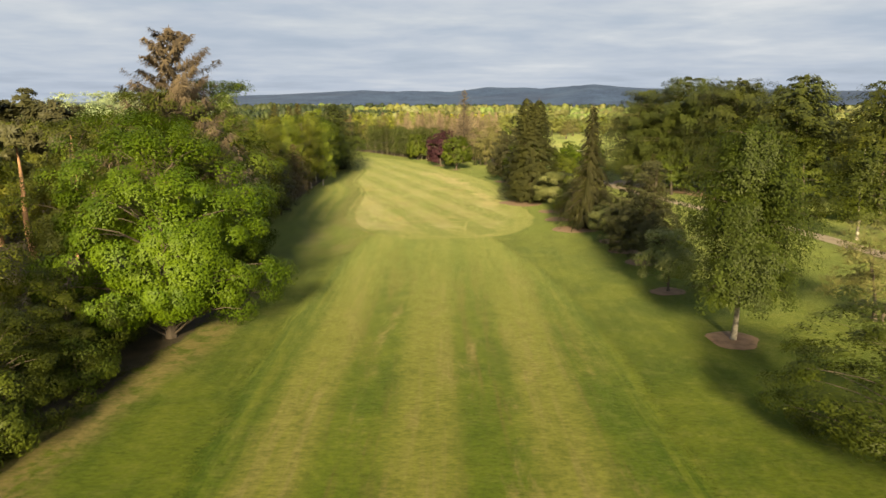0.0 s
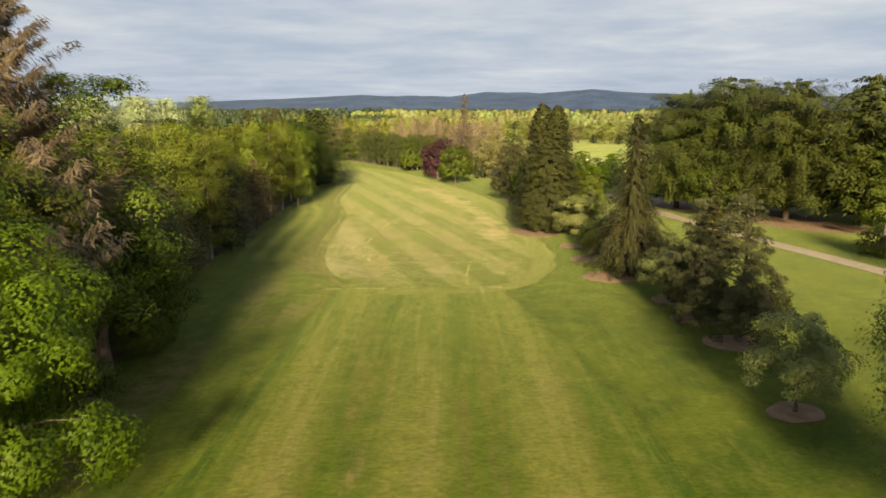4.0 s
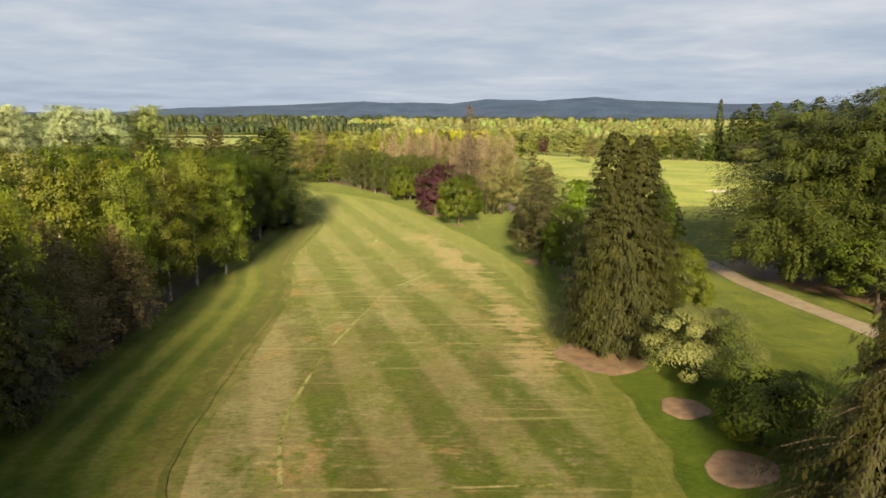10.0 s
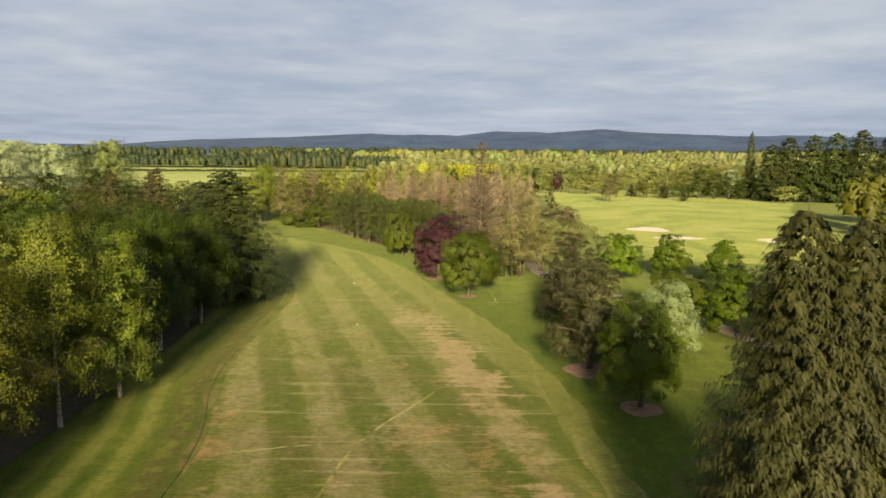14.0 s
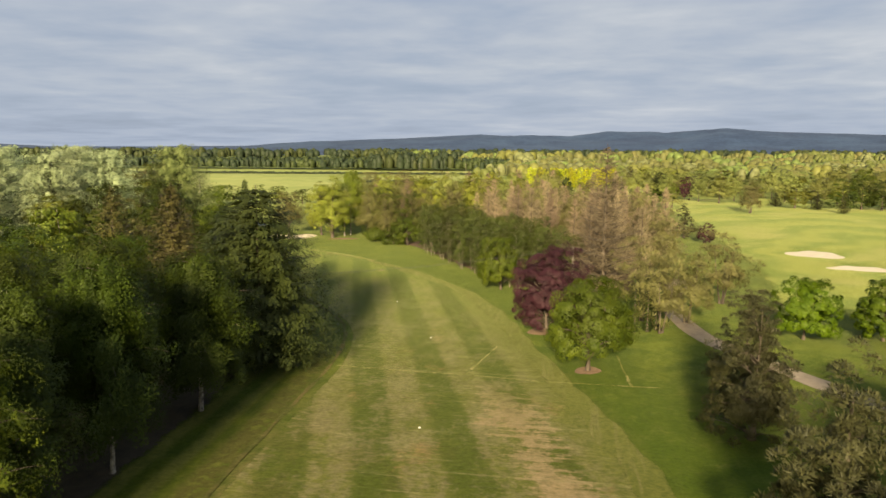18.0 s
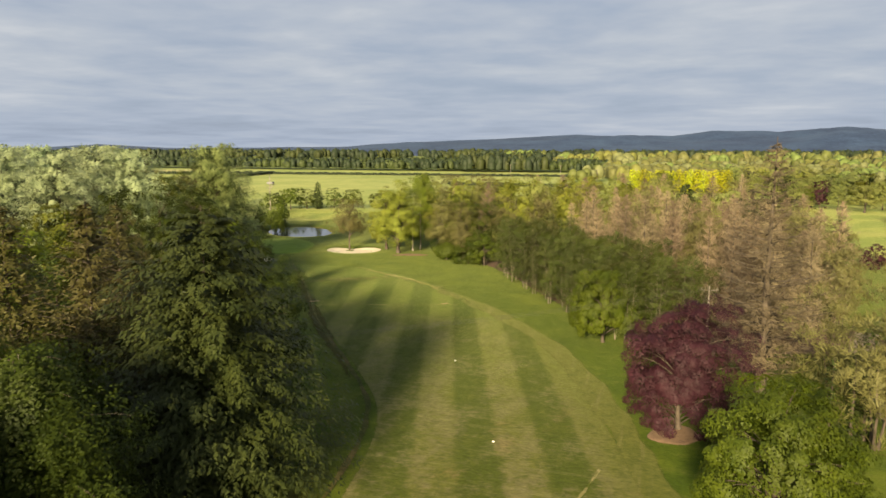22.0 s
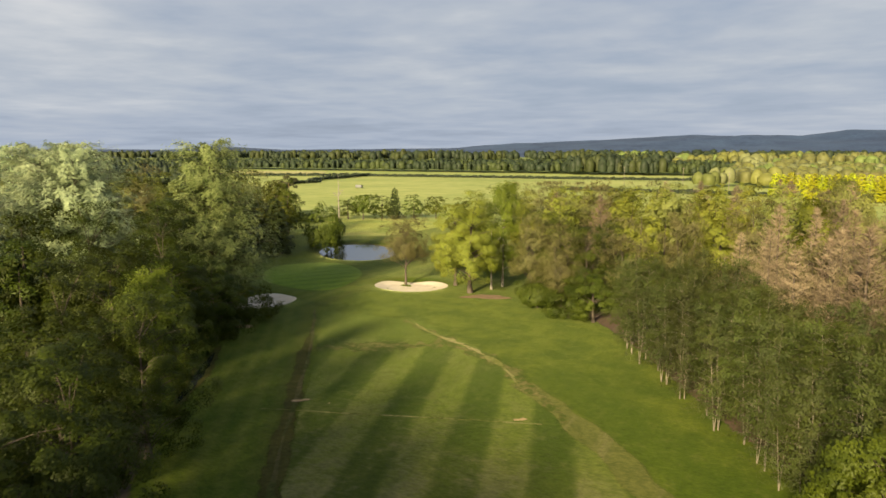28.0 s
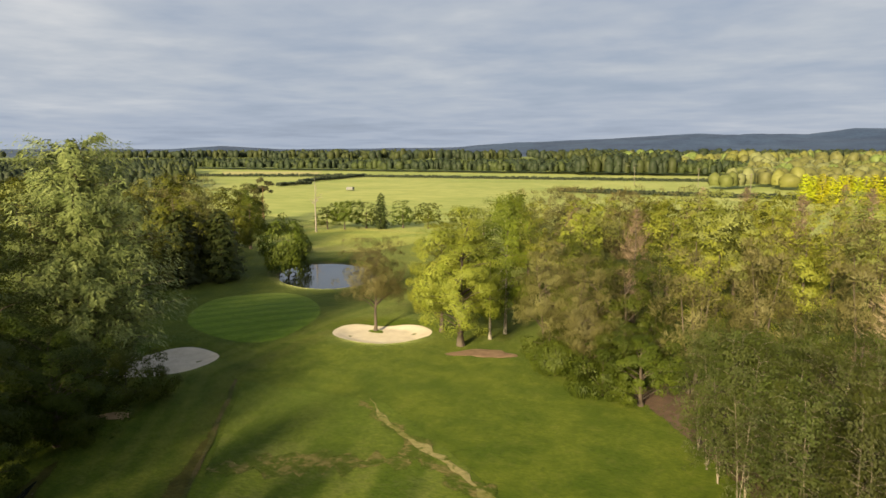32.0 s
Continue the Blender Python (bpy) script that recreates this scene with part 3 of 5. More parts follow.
def ribbon(name, mat, line, width, lift, n=120, label="", category="", wobble=0.0, across=4, taper=False):
    p = spline(line, n)
    d = np.gradient(p, axis=0)
    d /= np.hypot(d[:, 0], d[:, 1])[:, None]
    side = np.stack([-d[:, 1], d[:, 0]], 1)
    rs = np.random.RandomState(len(line) * 7 + n)
    knots = np.arange(0, n + 4, 3)
    left, right = (width / 2 * (1 + wobble * np.interp(np.arange(n), knots, rs.uniform(-1, 1, len(knots))))[:, None] for _ in range(2))
    if taper:
        ease = np.sin(np.linspace(0.02, 3.12, n))[:, None] ** 0.6
        left, right = left * ease, right * ease
    return strip(name, mat, p - side * right, p + side * left, lift, n, across, label, category)


def disc(name, mat, x, y, a, b, turn, lift, label, category, rings=8, around=40, ragged=0.08, seed=0, kind=""):
    """A flat bed with an uneven round edge, laid on the ground."""
    rs = np.random.RandomState(seed + 11)
    t = np.linspace(0, 2 * np.pi, around, endpoint=False)
    edge = 1 + ragged * (np.sin(2 * t + rs.rand() * 6) + 0.6 * np.sin(3 * t + rs.rand() * 6) + 0.4 * np.sin(5 * t + rs.rand() * 6))
    r = np.linspace(0, 1, rings)[:, None] * edge[None]
    c, s = math.cos(radians(turn)), math.sin(radians(turn))
    u, v = a * r * np.cos(t), b * r * np.sin(t)
    px, py = x + c * u - s * v, y + s * u + c * v
    inset = (1 - np.linspace(0, 1, rings))[:, None] * min(a, b) * np.ones((1, around))
    soft = np.r_[np.full(rings - 1, lift), -0.02][:, None] * np.ones((1, around))
    P = np.stack([px, py, ground_z(px, py) + soft], 2).reshape(-1, 3)
    i, j = np.meshgrid(np.arange(rings - 1), np.arange(around), indexing="ij")
    k = (j + 1) % around
    F = np.stack([i * around + j, (i + 1) * around + j, (i + 1) * around + k, i * around + k], -1).reshape(-1, 4)
    return tagged(new(name, edged(mesh_from(name, P, F, mat, True), inset)), label, category, "", kind)


# ---- ground ----
def lines(lo, hi, step, far):
    mid = np.arange(lo, hi + 0.1, step)
    out = 12 * 1.28 ** np.arange(40)
    out = np.cumsum(out)
    out = out[out < far]
    return np.r_[(lo - out)[::-1], mid, hi + out]


def build_ground():
    xs, ys = lines(-120, 72, 1.5, 5200), lines(0, 345, 1.5, 5200)
    X, Y = np.meshgrid(xs, ys, indexing="ij")
    V = np.stack([X, Y, ground_z(X, Y)], 2).reshape(-1, 3)
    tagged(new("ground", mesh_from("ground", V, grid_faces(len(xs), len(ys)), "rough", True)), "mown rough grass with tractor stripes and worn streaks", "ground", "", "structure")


build_ground()
FAIRWAY_LEFT = [(-7, 86), (-10.2, 90), (-12.8, 97.5), (-13.9, 105), (-14.5, 116), (-16, 137), (-19.6, 155), (-20.8, 178), (-21.2, 188), (-25.5, 204),
                (-30.5, 211.5), (-42, 227), (-58, 252), (-70, 269)]
FAIRWAY_RIGHT = [(3.7, 86), (7.3, 88.2), (10.3, 93.4), (11.9, 101.5), (11.4, 115), (10.7, 137.5), (9.3, 152), (6.4, 166.2), (4.6, 173), (-0.7, 189),
                 (-4.8, 202.3), (-11.3, 220.5), (-24.6, 242), (-40.3, 260), (-54.3, 270)]
strip("approach", "approach", [(-11.5, -40), (-12.5, 20), (-13, 60), (-10.5, 90)], [(12.5, -40), (12.8, 20), (12.2, 60), (6.5, 90)], 0.02, 90, 14, "mown approach with broad stripes and worn patches", "grass")
strip("fairway", "fairway", FAIRWAY_LEFT, FAIRWAY_RIGHT, 0.03, 260, 30, "striped mown fairway with tan dry patches", "fairway")
ribbon("fairway_collar", "collar", COLLAR, 3.0, 0.045, 240, "pale mown band along the fairway edge", "grass", 0.25)
ribbon("fairway_ditch", "ditch", DITCH, 0.6, 0.055, 260, "shallow worn ditch along the fairway", "ditch", 0.4)
for pts in ([(-7.4, 97), (-8.6, 102.3), (-8.8, 116), (-6.8, 130.3), (-5.3, 139), (-0.1, 150.2)], [(-14.5, 137.5), (-10, 138.6), (-5.4, 139.6)],
            [(2.9, 86.4), (2.9, 90), (3.4, 96)], [(-10.5, 85.4), (-5, 85.8), (6.2, 86.2)], [(-7.4, 97.1), (0, 97.3), (7, 97.8)],
            [(-21.5, 187.3), (-14, 186.8), (-8.1, 186.7), (-2, 186.1), (10.3, 186.1)], [(-8.1, 186.9), (-7, 192), (-5.9, 197.5)],
            [(-8.6, 53.5), (-6.5, 55.8), (-4.8, 58.4), (-3.9, 61.9)], [(-10.9, 41.3), (-5.5, 42.0), (0.2, 42.8), (4.4, 42.6), (8.1, 42.7)],
            [(-52, 236.8), (-46, 238.8), (-39, 241.2), (-29.6, 244.2)], [(7.5, 186), (7.2, 191), (7, 196)]):
    ribbon("dry_line", "line" if pts[0][1] > 70 else "drygrass", pts, 0.3, 0.05, 60, "pale dry line over a buried drain", "grass", 0.5, 3)
ribbon("gravel_path", "path", [(49, 60), (48, 79), (46.5, 92), (42, 112), (39, 128), (37, 141), (36, 160), (31, 178), (23, 194), (18, 205), (16.5, 214), (17, 226), (22, 245)], 3.0, 0.05, 160,
       "pale gravel cart path beside the trees", "path", 0.08)
ribbon("dry_fringe", "drygrass", [(-58, 270.5), (-54.3, 267.4), (-46, 262), (-38, 256.4), (-32, 250.5), (-26, 242.5)], 2.8, 0.056, 90, "dry turf beside the worn track", "grass", 0.7, 4, True)
ribbon("worn_track", "line", [(-56.6, 270.6), (-51, 265.4), (-46.2, 262.8), (-38.5, 257), (-34, 251.2)], 0.75, 0.065, 90, "dry worn track on the turf", "track", 0.9, 4, True)
ribbon("long_grass", "thick", [(-28.5, 207), (-35, 216.5), (-44.2, 229.6), (-56.1, 247.4), (-66, 262.5)], 2.3, 0.04, 120, "band of longer dark grass beside the ditch", "grass", 0.3, 4, True)
ribbon("dry_band", "drygrass", [(-60, 252.2), (-55.5, 255.8), (-51, 258.4), (-45, 262.4)], 3.4, 0.052, 90, "ragged brown band of dry turf", "grass", 0.7, 4, True)
for i, (x, y, a) in enumerate([(-50.2, 239.8, 0.9), (-31.6, 244.3, 0.8), (-47.6, 240.4, 0.35), (-52.6, 287, 3.4)]):
    disc("bare_patch", "mulch" if a > 2 else "bare", x, y, a, a * 0.5, 35, 0.07, "small bare patch of earth in the turf", "bare ground", seed=i, ragged=0.26)
disc("leaf_litter", "mulch", 50.5, 138, 22, 8.5, 112, 0.04, "bare brown needle litter under the cedars", "bare ground", ragged=0.12, around=60)
# bank drawn in the dark turf tone to carry the shade of the trees
ribbon("bank", "thick", [(-57.5, 232.5), (-60.5, 236.6), (-64, 242.2), (-67.6, 247.6), (-69.5, 250.5)], 2.6, 0.06, 60, "earth bank of a ditch under the trees with shade in its colour", "ditch", 0.2, 4, True)
ribbon("ditch_water", "water", [(-58.8, 234.0), (-61, 237.4), (-64.2, 242.3), (-67.4, 247.2)], 0.9, 0.085, 60, "narrow ditch of still water under the trees", "water", 0.3, 4, True)
ribbon("ditch_edging", "path", [(-58, 233.4), (-60.2, 236.9), (-63.3, 241.9), (-66.6, 247)], 0.22, 0.1, 40, "pale stone edging along the ditch", "edging", 0.1, 3)
disc("bare_patch", "bare", -72.7, 257.3, 1.6, 0.9, 40, 0.07, "small bare patch of earth under a tree", "bare ground", ragged=0.2, seed=9)
# litter sheet that also carries the shade beneath the trees
strip("wood_floor", "shaded_litter", [(-19.6, 5), (-19.8, 28), (-17.8, 42), (-17.2, 52), (-19.5, 64), (-22.5, 80), (-25, 104), (-26, 130), (-27, 160), (-28, 176), (-32, 196), (-42, 214), (-58, 232)],
      [(-104, 5), (-113, 28), (-108, 42), (-117, 52), (-110, 64), (-119, 80), (-111, 104), (-116, 130), (-107, 160), (-118, 176), (-112, 196), (-120, 214), (-110, 232)], 0.03, 120, 30, "leaf litter on the floor of the wood, darkened for shade under the trees", "ground")
# sheet of brighter turf added to stand for sunlight on this bank
strip("mown_bank", "lawn", [(-152, 347), (-137, 340), (-120, 337), (-102, 343)], [(-152, 386), (-137, 390), (-120, 392), (-98, 388)], 0.03, 40, 14, "mown bank beyond the pond with sunlight put into its colour", "grass")
# far fields
strip("field", "field", [(60, 480), (-20, 402), (-75, 376), (-120, 384), (-190, 404), (-330, 444)], [(90, 850), (0, 850), (-80, 850), (-250, 860), (-430, 850), (-700, 850)], 0.05, 60, 30, "bright green crop field", "field")
strip("dry_field", "straw", [(-484, 690), (-450, 706), (-405, 727)], [(-575, 783), (-530, 800), (-470, 828)], 0.12, 20, 10, "pale straw-coloured pasture", "field")
strip("second_fairway", "lawn", [(30, 225), (36, 260), (38, 300), (40, 350), (40, 400), (44, 470)], [(95, 215), (105, 250), (112, 290), (122, 330), (150, 390), (175, 470)], 0.03, 70, 30, "neighbouring fairway with sunlight put into its bright turf", "fairway")


# bunkers, green, pond
for i, (x, y, a, b, turn) in enumerate([(-66.9, 289.6, 5.6, 4.6, 25), (-82.0, 269.4, 6.1, 4.6, 40), (55.6, 282.0, 7.0, 4.6, 65), (57.8, 263.8, 5.6, 3.6, 10), (79.5, 259.0, 5.2, 3.2, 15)]):
    disc("sand_bunker", "sand", x, y, a, b, turn, 0.07, "pale sand bunker sunk in the turf", "bunker", 12, 56, 0.09 if i < 2 else 0.22, i)
disc("putting_green", "green", -86.5, 289.8, 14.2, 8.8, 137, 0.03, "closely mown putting green", "green", 14, 64, 0.06, 3, "structure")
disc("island", "rough", -68.3, 290.6, 1.1, 0.9, 0, 0.16, "tuft of turf round the tree in the bunker", "grass", 4, 18, 0.1, 5)
disc("pond_bank", "ditch", -97.5, 320.5, 16.2, 10.6, 130, 0.03, "worn muddy bank round the pond", "bank", 6, 60, 0.07, 6)
disc("water", "water", -97.5, 320.5, 14.6, 9.2, 130, 0.0, "still pond reflecting the sky", "pond", 2, 60, 0.07, 6, "structure")
for v in bpy.data.objects["water"].data.vertices:
    v.co.z = -0.5


# ---- trees ----
def unit(v):
    return v / np.maximum(np.linalg.norm(v, axis=-1, keepdims=True), 1e-6)


class Blades:
    """Collects leaves: each a small blade from its stem c along d, facing n, and turned outwards with its clump (soft)."""

    def __init__(self):
        self.v = []

    def add(self, c, d, n, length, width, soft, fold=0.15):
        n = unit(0.25 * unit(n) + unit(soft))
        d = unit(d)
        d = unit(d - 0.75 * n * np.sum(d * n, 1, keepdims=True))
        s = unit(np.cross(d, n))
        n = np.cross(s, d)
        length, width = np.broadcast_to(length, len(c))[:, None], np.broadcast_to(width, len(c))[:, None]
        up = n * width * fold
        self.v.append(np.stack([c + s * width / 2, c + d * length + up, c - s * width / 2], 1))

    def arrays(self):
        v = np.concatenate(self.v).reshape(-1, 3)
        return v, np.arange(len(v)).reshape(-1, 3)


def tubes(paths, sides=5):
    """Tapered limbs: a list of (points, radii)."""
    V, F, at = [], [], 0
    ang = np.linspace(0, 2 * np.pi, sides, endpoint=False)
    for p, r in paths:
        p, r = np.asarray(p, float), np.asarray(r, float)
        d = unit(np.gradient(p, axis=0))
        ref = np.where(np.abs(d[:, 2:3]) > 0.9, [[1.0, 0, 0]], [[0, 0, 1.0]])
        a = unit(np.cross(d, ref))
        b = np.cross(d, a)
        ring = p[:, None] + r[:, None, None] * (np.cos(ang)[None, :, None] * a[:, None] + np.sin(ang)[None, :, None] * b[:, None])
        n = len(p)
        i, j = np.meshgrid(np.arange(n - 1), np.arange(sides), indexing="ij")
        k = (j + 1) % sides
        F.append(np.stack([i * sides + j, i * sides + k, (i + 1) * sides + k, (i + 1) * sides + j], -1).reshape(-1, 4) + at)
        V.append(ring.reshape(-1, 3))
        at += n * sides
    return np.concatenate(V), np.concatenate(F)


def trunk_path(rs, h, r, lean=0.02, n=9, tip=0.12, flare=1.5):
    t = np.linspace(0, 1, n)
    off = np.cumsum(rs.normal(0, lean * h / n, (n, 2)), axis=0)
    off -= off[0]
    rad = r * (1 - (1 - tip) * t)
    rad[0] *= flare
    return np.column_stack([off, t * h]), rad


def sphere_dirs(rs, n):
    return unit(rs.normal(size=(n, 3)))


def broadleaf(seed, h, r, base, clumps, leaves, size, trunk_r=0.0, flat=0.75, droop=0.25, clump_r=0.27, trunks=1, hollow=0.55, top=1.0, low=-0.55, belly=0.42, slim=0.62, spike=False):
    """A round-crowned tree: limbs out to clumps of leaves, with gaps between them."""
    rs = np.random.RandomState(seed)
    zc = base + belly * (h - base)
    paths, B = [], Blades()
    trunk_r = trunk_r or 0.022 * h
    stems = []
    for k in range(trunks):
        p, q = trunk_path(rs, h * 0.8, trunk_r / math.sqrt(trunks), 0.05)
        if trunks > 1:
            a = 2 * np.pi * k / trunks + rs.rand()
            p[:, :2] += np.array([math.cos(a), math.sin(a)]) * (0.25 + p[:, 2:3] / h * r * 0.4)
        stems.append(p)
        paths.append((p, q))
    d = sphere_dirs(rs, clumps)
    d[:, 2] = np.where(d[:, 2] < low, -d[:, 2], d[:, 2])
    lump = 1 + 0.16 * np.sin(d[:, 0] * 3.1 + seed) + 0.12 * np.sin(d[:, 1] * 4.3 + seed * 2) + 0.08 * np.sin(d[:, 2] * 6 + seed)
    rad = (hollow + (1 - hollow) * rs.rand(clumps) ** 0.6) * lump
    rad[: clumps // 7] *= 0.55
    flatness = np.maximum(np.hypot(d[:, 0], d[:, 1]), 0.05)
    narrow = np.where(d[:, 2] > 0, (1 - (1 - top) * d[:, 2]) * flatness**-0.12, flatness**-0.5)
    C = np.column_stack([d[:, 0] * r * rad * narrow, d[:, 1] * r * rad * narrow, zc + d[:, 2] * rad * np.where(d[:, 2] > 0, h - zc, zc - base)])
    C[:, 2] = np.clip(C[:, 2], base * 0.9 + 0.1, h - 0.2 * r * clump_r)
    for i in range(clumps):
        if i % 4 == 0:
            p = stems[i % trunks]
            z0 = max(base * 0.7, min(C[i, 2] - 0.35 * math.hypot(C[i, 0], C[i, 1]) - 0.3, h * 0.72))
            s = np.array([np.interp(z0, p[:, 2], p[:, 0]), np.interp(z0, p[:, 2], p[:, 1]), z0])
            e = C[i]
            t = np.linspace(0, 1, 5)[:, None]
            q = s + (e - s) * t
            q[:, 2] += 0.12 * np.linalg.norm(e - s) * np.sin(t[:, 0] * np.pi)
            rb = trunk_r * 0.3 * (1 - 0.5 * z0 / h)
            paths.append((q, rb * (1 - 0.85 * t[:, 0])))
    n = leaves // clumps
    rc = r * clump_r * rs.uniform(0.65, 1.2, clumps)
    for i in range(clumps):
        u = sphere_dirs(rs, n)
        out = unit(C[i] - np.array([0, 0, zc]))
        u = unit(u + 0.55 * out + np.array([0, 0, 0.2]))
        pos = C[i] + u * rc[i] * (0.45 + 0.55 * rs.rand(n, 1) ** 0.5) * np.array([1, 1, flat])
        w = sphere_dirs(rs, n)
        w = unit(w - u * np.sum(w * u, 1, keepdims=True))
        dirn = u + 0.5 * w + np.array([0, 0, 0.5]) if spike else w + u * 0.3 + np.array([0, 0, -droop])
        B.add(pos, dirn, u + 0.5 * out + np.array([0, 0, 0.3]) + 0.45 * sphere_dirs(rs, n), size * rs.uniform(0.7, 1.35, n), size * slim * rs.uniform(0.7, 1.3, n), 0.55 * u + 0.7 * out + np.array([0, 0, 0.15]))
    return tubes(paths[:trunks], 7), tubes(paths[trunks:], 4), B.arrays()


def conifer(seed, h, r, base, levels, per, along, size, droop=0.35, lift=0.1, shape=0.8, plate=0.0, hang=0.5, thin=0.5, ragged=0.2, twin=False, bulge=0.0, wood=True, trunk_r=0.0, hollow=0.12, puff=0.03):
    """A tree with whorls of branches that carry sprays on both sides."""
    rs = np.random.RandomState(seed)
    B, paths = Blades(), []
    tops = [(-0.2 * r, 0.0, h), (0.2 * r, 0.05 * r, h * 0.985)] if twin else [(0.0, 0.0, h)]
    tr = trunk_r or 0.016 * h
    for tx, ty, th in tops:
        p, q = trunk_path(rs, th, tr, 0.008, 8, 0.06)
        if twin:
            p[:, 0] += tx * p[:, 2] / th
        paths.append((p, q))
    for li in range(levels):
        f = (li + rs.uniform(-0.3, 0.3)) / max(levels - 1, 1)
        f = min(max(f, 0.0), 1.0)
        for tx, ty, th in (tops if f > 0.6 else [tops[li % len(tops)]]):
            z0 = base + (th - base) * f * 0.97
            step = (th - base) / levels * (1 - 0.6 * f)
            reach = r * ((1 - f) ** shape + bulge * math.exp(-((f - 0.2) / 0.17) ** 2)) * (0.78 if twin and f > 0.6 else 1.0)  * (1 - 0.35 * max(0.0, 1 - f / 0.06)) + 0.1
            count = max(4, int(per * (0.35 + 0.65 * (1 - f))))
            phi0 = rs.rand() * 6.28
            for b in range(count):
                phi = phi0 + 2 * np.pi * b / count + rs.normal(0, 0.22)
                L = reach * (1 + ragged * rs.uniform(-1.3, 0.9))
                z = z0 + rs.uniform(-1.1, 1.1) * step
                dr = np.array([math.cos(phi), math.sin(phi), 0.0])
                sd = np.array([-dr[1], dr[0], 0.0])
                n = max(3, int(along * (0.35 + 0.65 * L / r)))
                s = hollow + (1 - hollow) * rs.rand(n) ** 0.75
                zz = z + lift * L * s - droop * L * s**2
                ctr = np.array([tx * z0 / th, ty * z0 / th, 0.0])
                pos = ctr + dr * (s * L)[:, None] + np.column_stack([np.zeros((n, 2)), zz])
                side = rs.choice([-1, 1], n)[:, None] * rs.uniform(0.25, 1.1, (n, 1))
                half = size * rs.uniform(0.6, 1.35, n)
                pos = pos + sd * side * (0.16 * L * (1.15 - s))[:, None]
                pos[:, 2] += rs.normal(0, puff, n) * L
                slope = lift - 2 * droop * s
                dirn = dr + sd * side * 0.8 + np.column_stack([np.zeros((n, 2)), slope]) + np.array([0, 0, -hang]) * rs.uniform(0.4, 1.4, (n, 1)) + 0.2 * rs.normal(size=(n, 3))
                nor = np.array([0, 0, 1.0]) * (0.35 + plate) + dr * (0.9 - plate) + 0.35 * rs.normal(size=(n, 3))
                B.add(pos, dirn, nor, half, half * thin, dr * 0.75 + sd * side * 0.35 + np.array([0, 0, 0.45]))
                if wood and (b + li) % 2 == 0:
                    t = np.linspace(0, 0.92, 4)
                    q = ctr + dr * (t * L)[:, None] + np.column_stack([np.zeros((4, 2)), z + lift * L * t - droop * L * t**2])
                    paths.append((q, 0.28 * tr * (0.3 + 0.7 * (1 - f)) * (1 - 0.8 * t)))
    limbs = paths[len(tops):]
    return tubes(paths[:len(tops)], 7), tubes(limbs, 3) if limbs else None, B.arrays()


def weeping(seed, h, r, base, limbs, strands, leaves, size, trunk_r=0.0, trunks=1, drop=0.16):
    """A birch: fine ascending limbs whose twigs hang in strands of small leaves."""
    rs = np.random.RandomState(seed)
    B, paths = Blades(), []
    tr = trunk_r or 0.0105 * h
    stems = []
    for k in range(trunks):
        p, q = trunk_path(rs, h * (0.97 - 0.08 * k), tr, 0.03, 10, 0.1, 1.25)
        if trunks > 1:
            a = 2 * np.pi * k / trunks + seed
            p[:, :2] += np.array([math.cos(a), math.sin(a)]) * (p[:, 2:3] / h) * r * 0.35
        stems.append(p)
        paths.append((p, q))
    per = max(4, leaves // (limbs * strands))
    for i in range(limbs):
        p = stems[i % trunks]
        f = ((i + rs.rand()) / limbs) ** 0.9
        z0 = base * 0.75 + (h * 0.95 - base * 0.75) * f
        s0 = np.array([np.interp(z0, p[:, 2], p[:, 0]), np.interp(z0, p[:, 2], p[:, 1]), z0])
        phi = i * 2.4 + rs.normal(0, 0.3)
        env = math.sin(min(1.0, (1 - f) * 1.15 + 0.1) * np.pi * 0.62) ** 0.6
        L = r * env * rs.uniform(0.65, 1.12)
        t = np.linspace(0, 1, 6)
        dr = np.array([math.cos(phi), math.sin(phi), 0])
        rise = rs.uniform(0.5, 0.95)
        q = s0 + dr * (L * t)[:, None] + np.column_stack([np.zeros((6, 2)), L * (rise * t - 0.55 * t**2)])
        paths.append((q, tr * 0.34 * (1 - 0.5 * f) * (1 - 0.85 * t)))
        for k in range(strands):
            u = rs.uniform(0.25, 1.05)
            o = s0 + dr * L * u + np.array([0, 0, L * (rise * u - 0.55 * u * u)]) + rs.normal(0, 0.12 * r, 3) * np.array([1, 1, 0.6])
            length = h * drop * rs.uniform(0.35, 1.2)
            length = min(length, max(0.5, o[2] - base * 0.55))
            w = rs.rand(per)
            pos = o + np.column_stack([rs.normal(0, 0.10 * r * 0.5, (per, 2)) + dr[None, :2] * (0.3 * w * (1 - w))[:, None], -length * w + 0.25 * length])
            B.add(pos, sphere_dirs(rs, per) * 0.7 + np.array([0, 0, -0.8]) + 0.3 * dr, sphere_dirs(rs, per) + 0.8 * dr + np.array([0, 0, 0.5]), size * rs.uniform(0.7, 1.3, per), size * 0.6 * rs.uniform(0.7, 1.3, per), dr * 0.7 + unit(pos - o) * 0.35 + np.array([0, 0, 0.4]))
    return tubes(paths[:trunks], 7), tubes(paths[trunks:], 4), B.arrays()


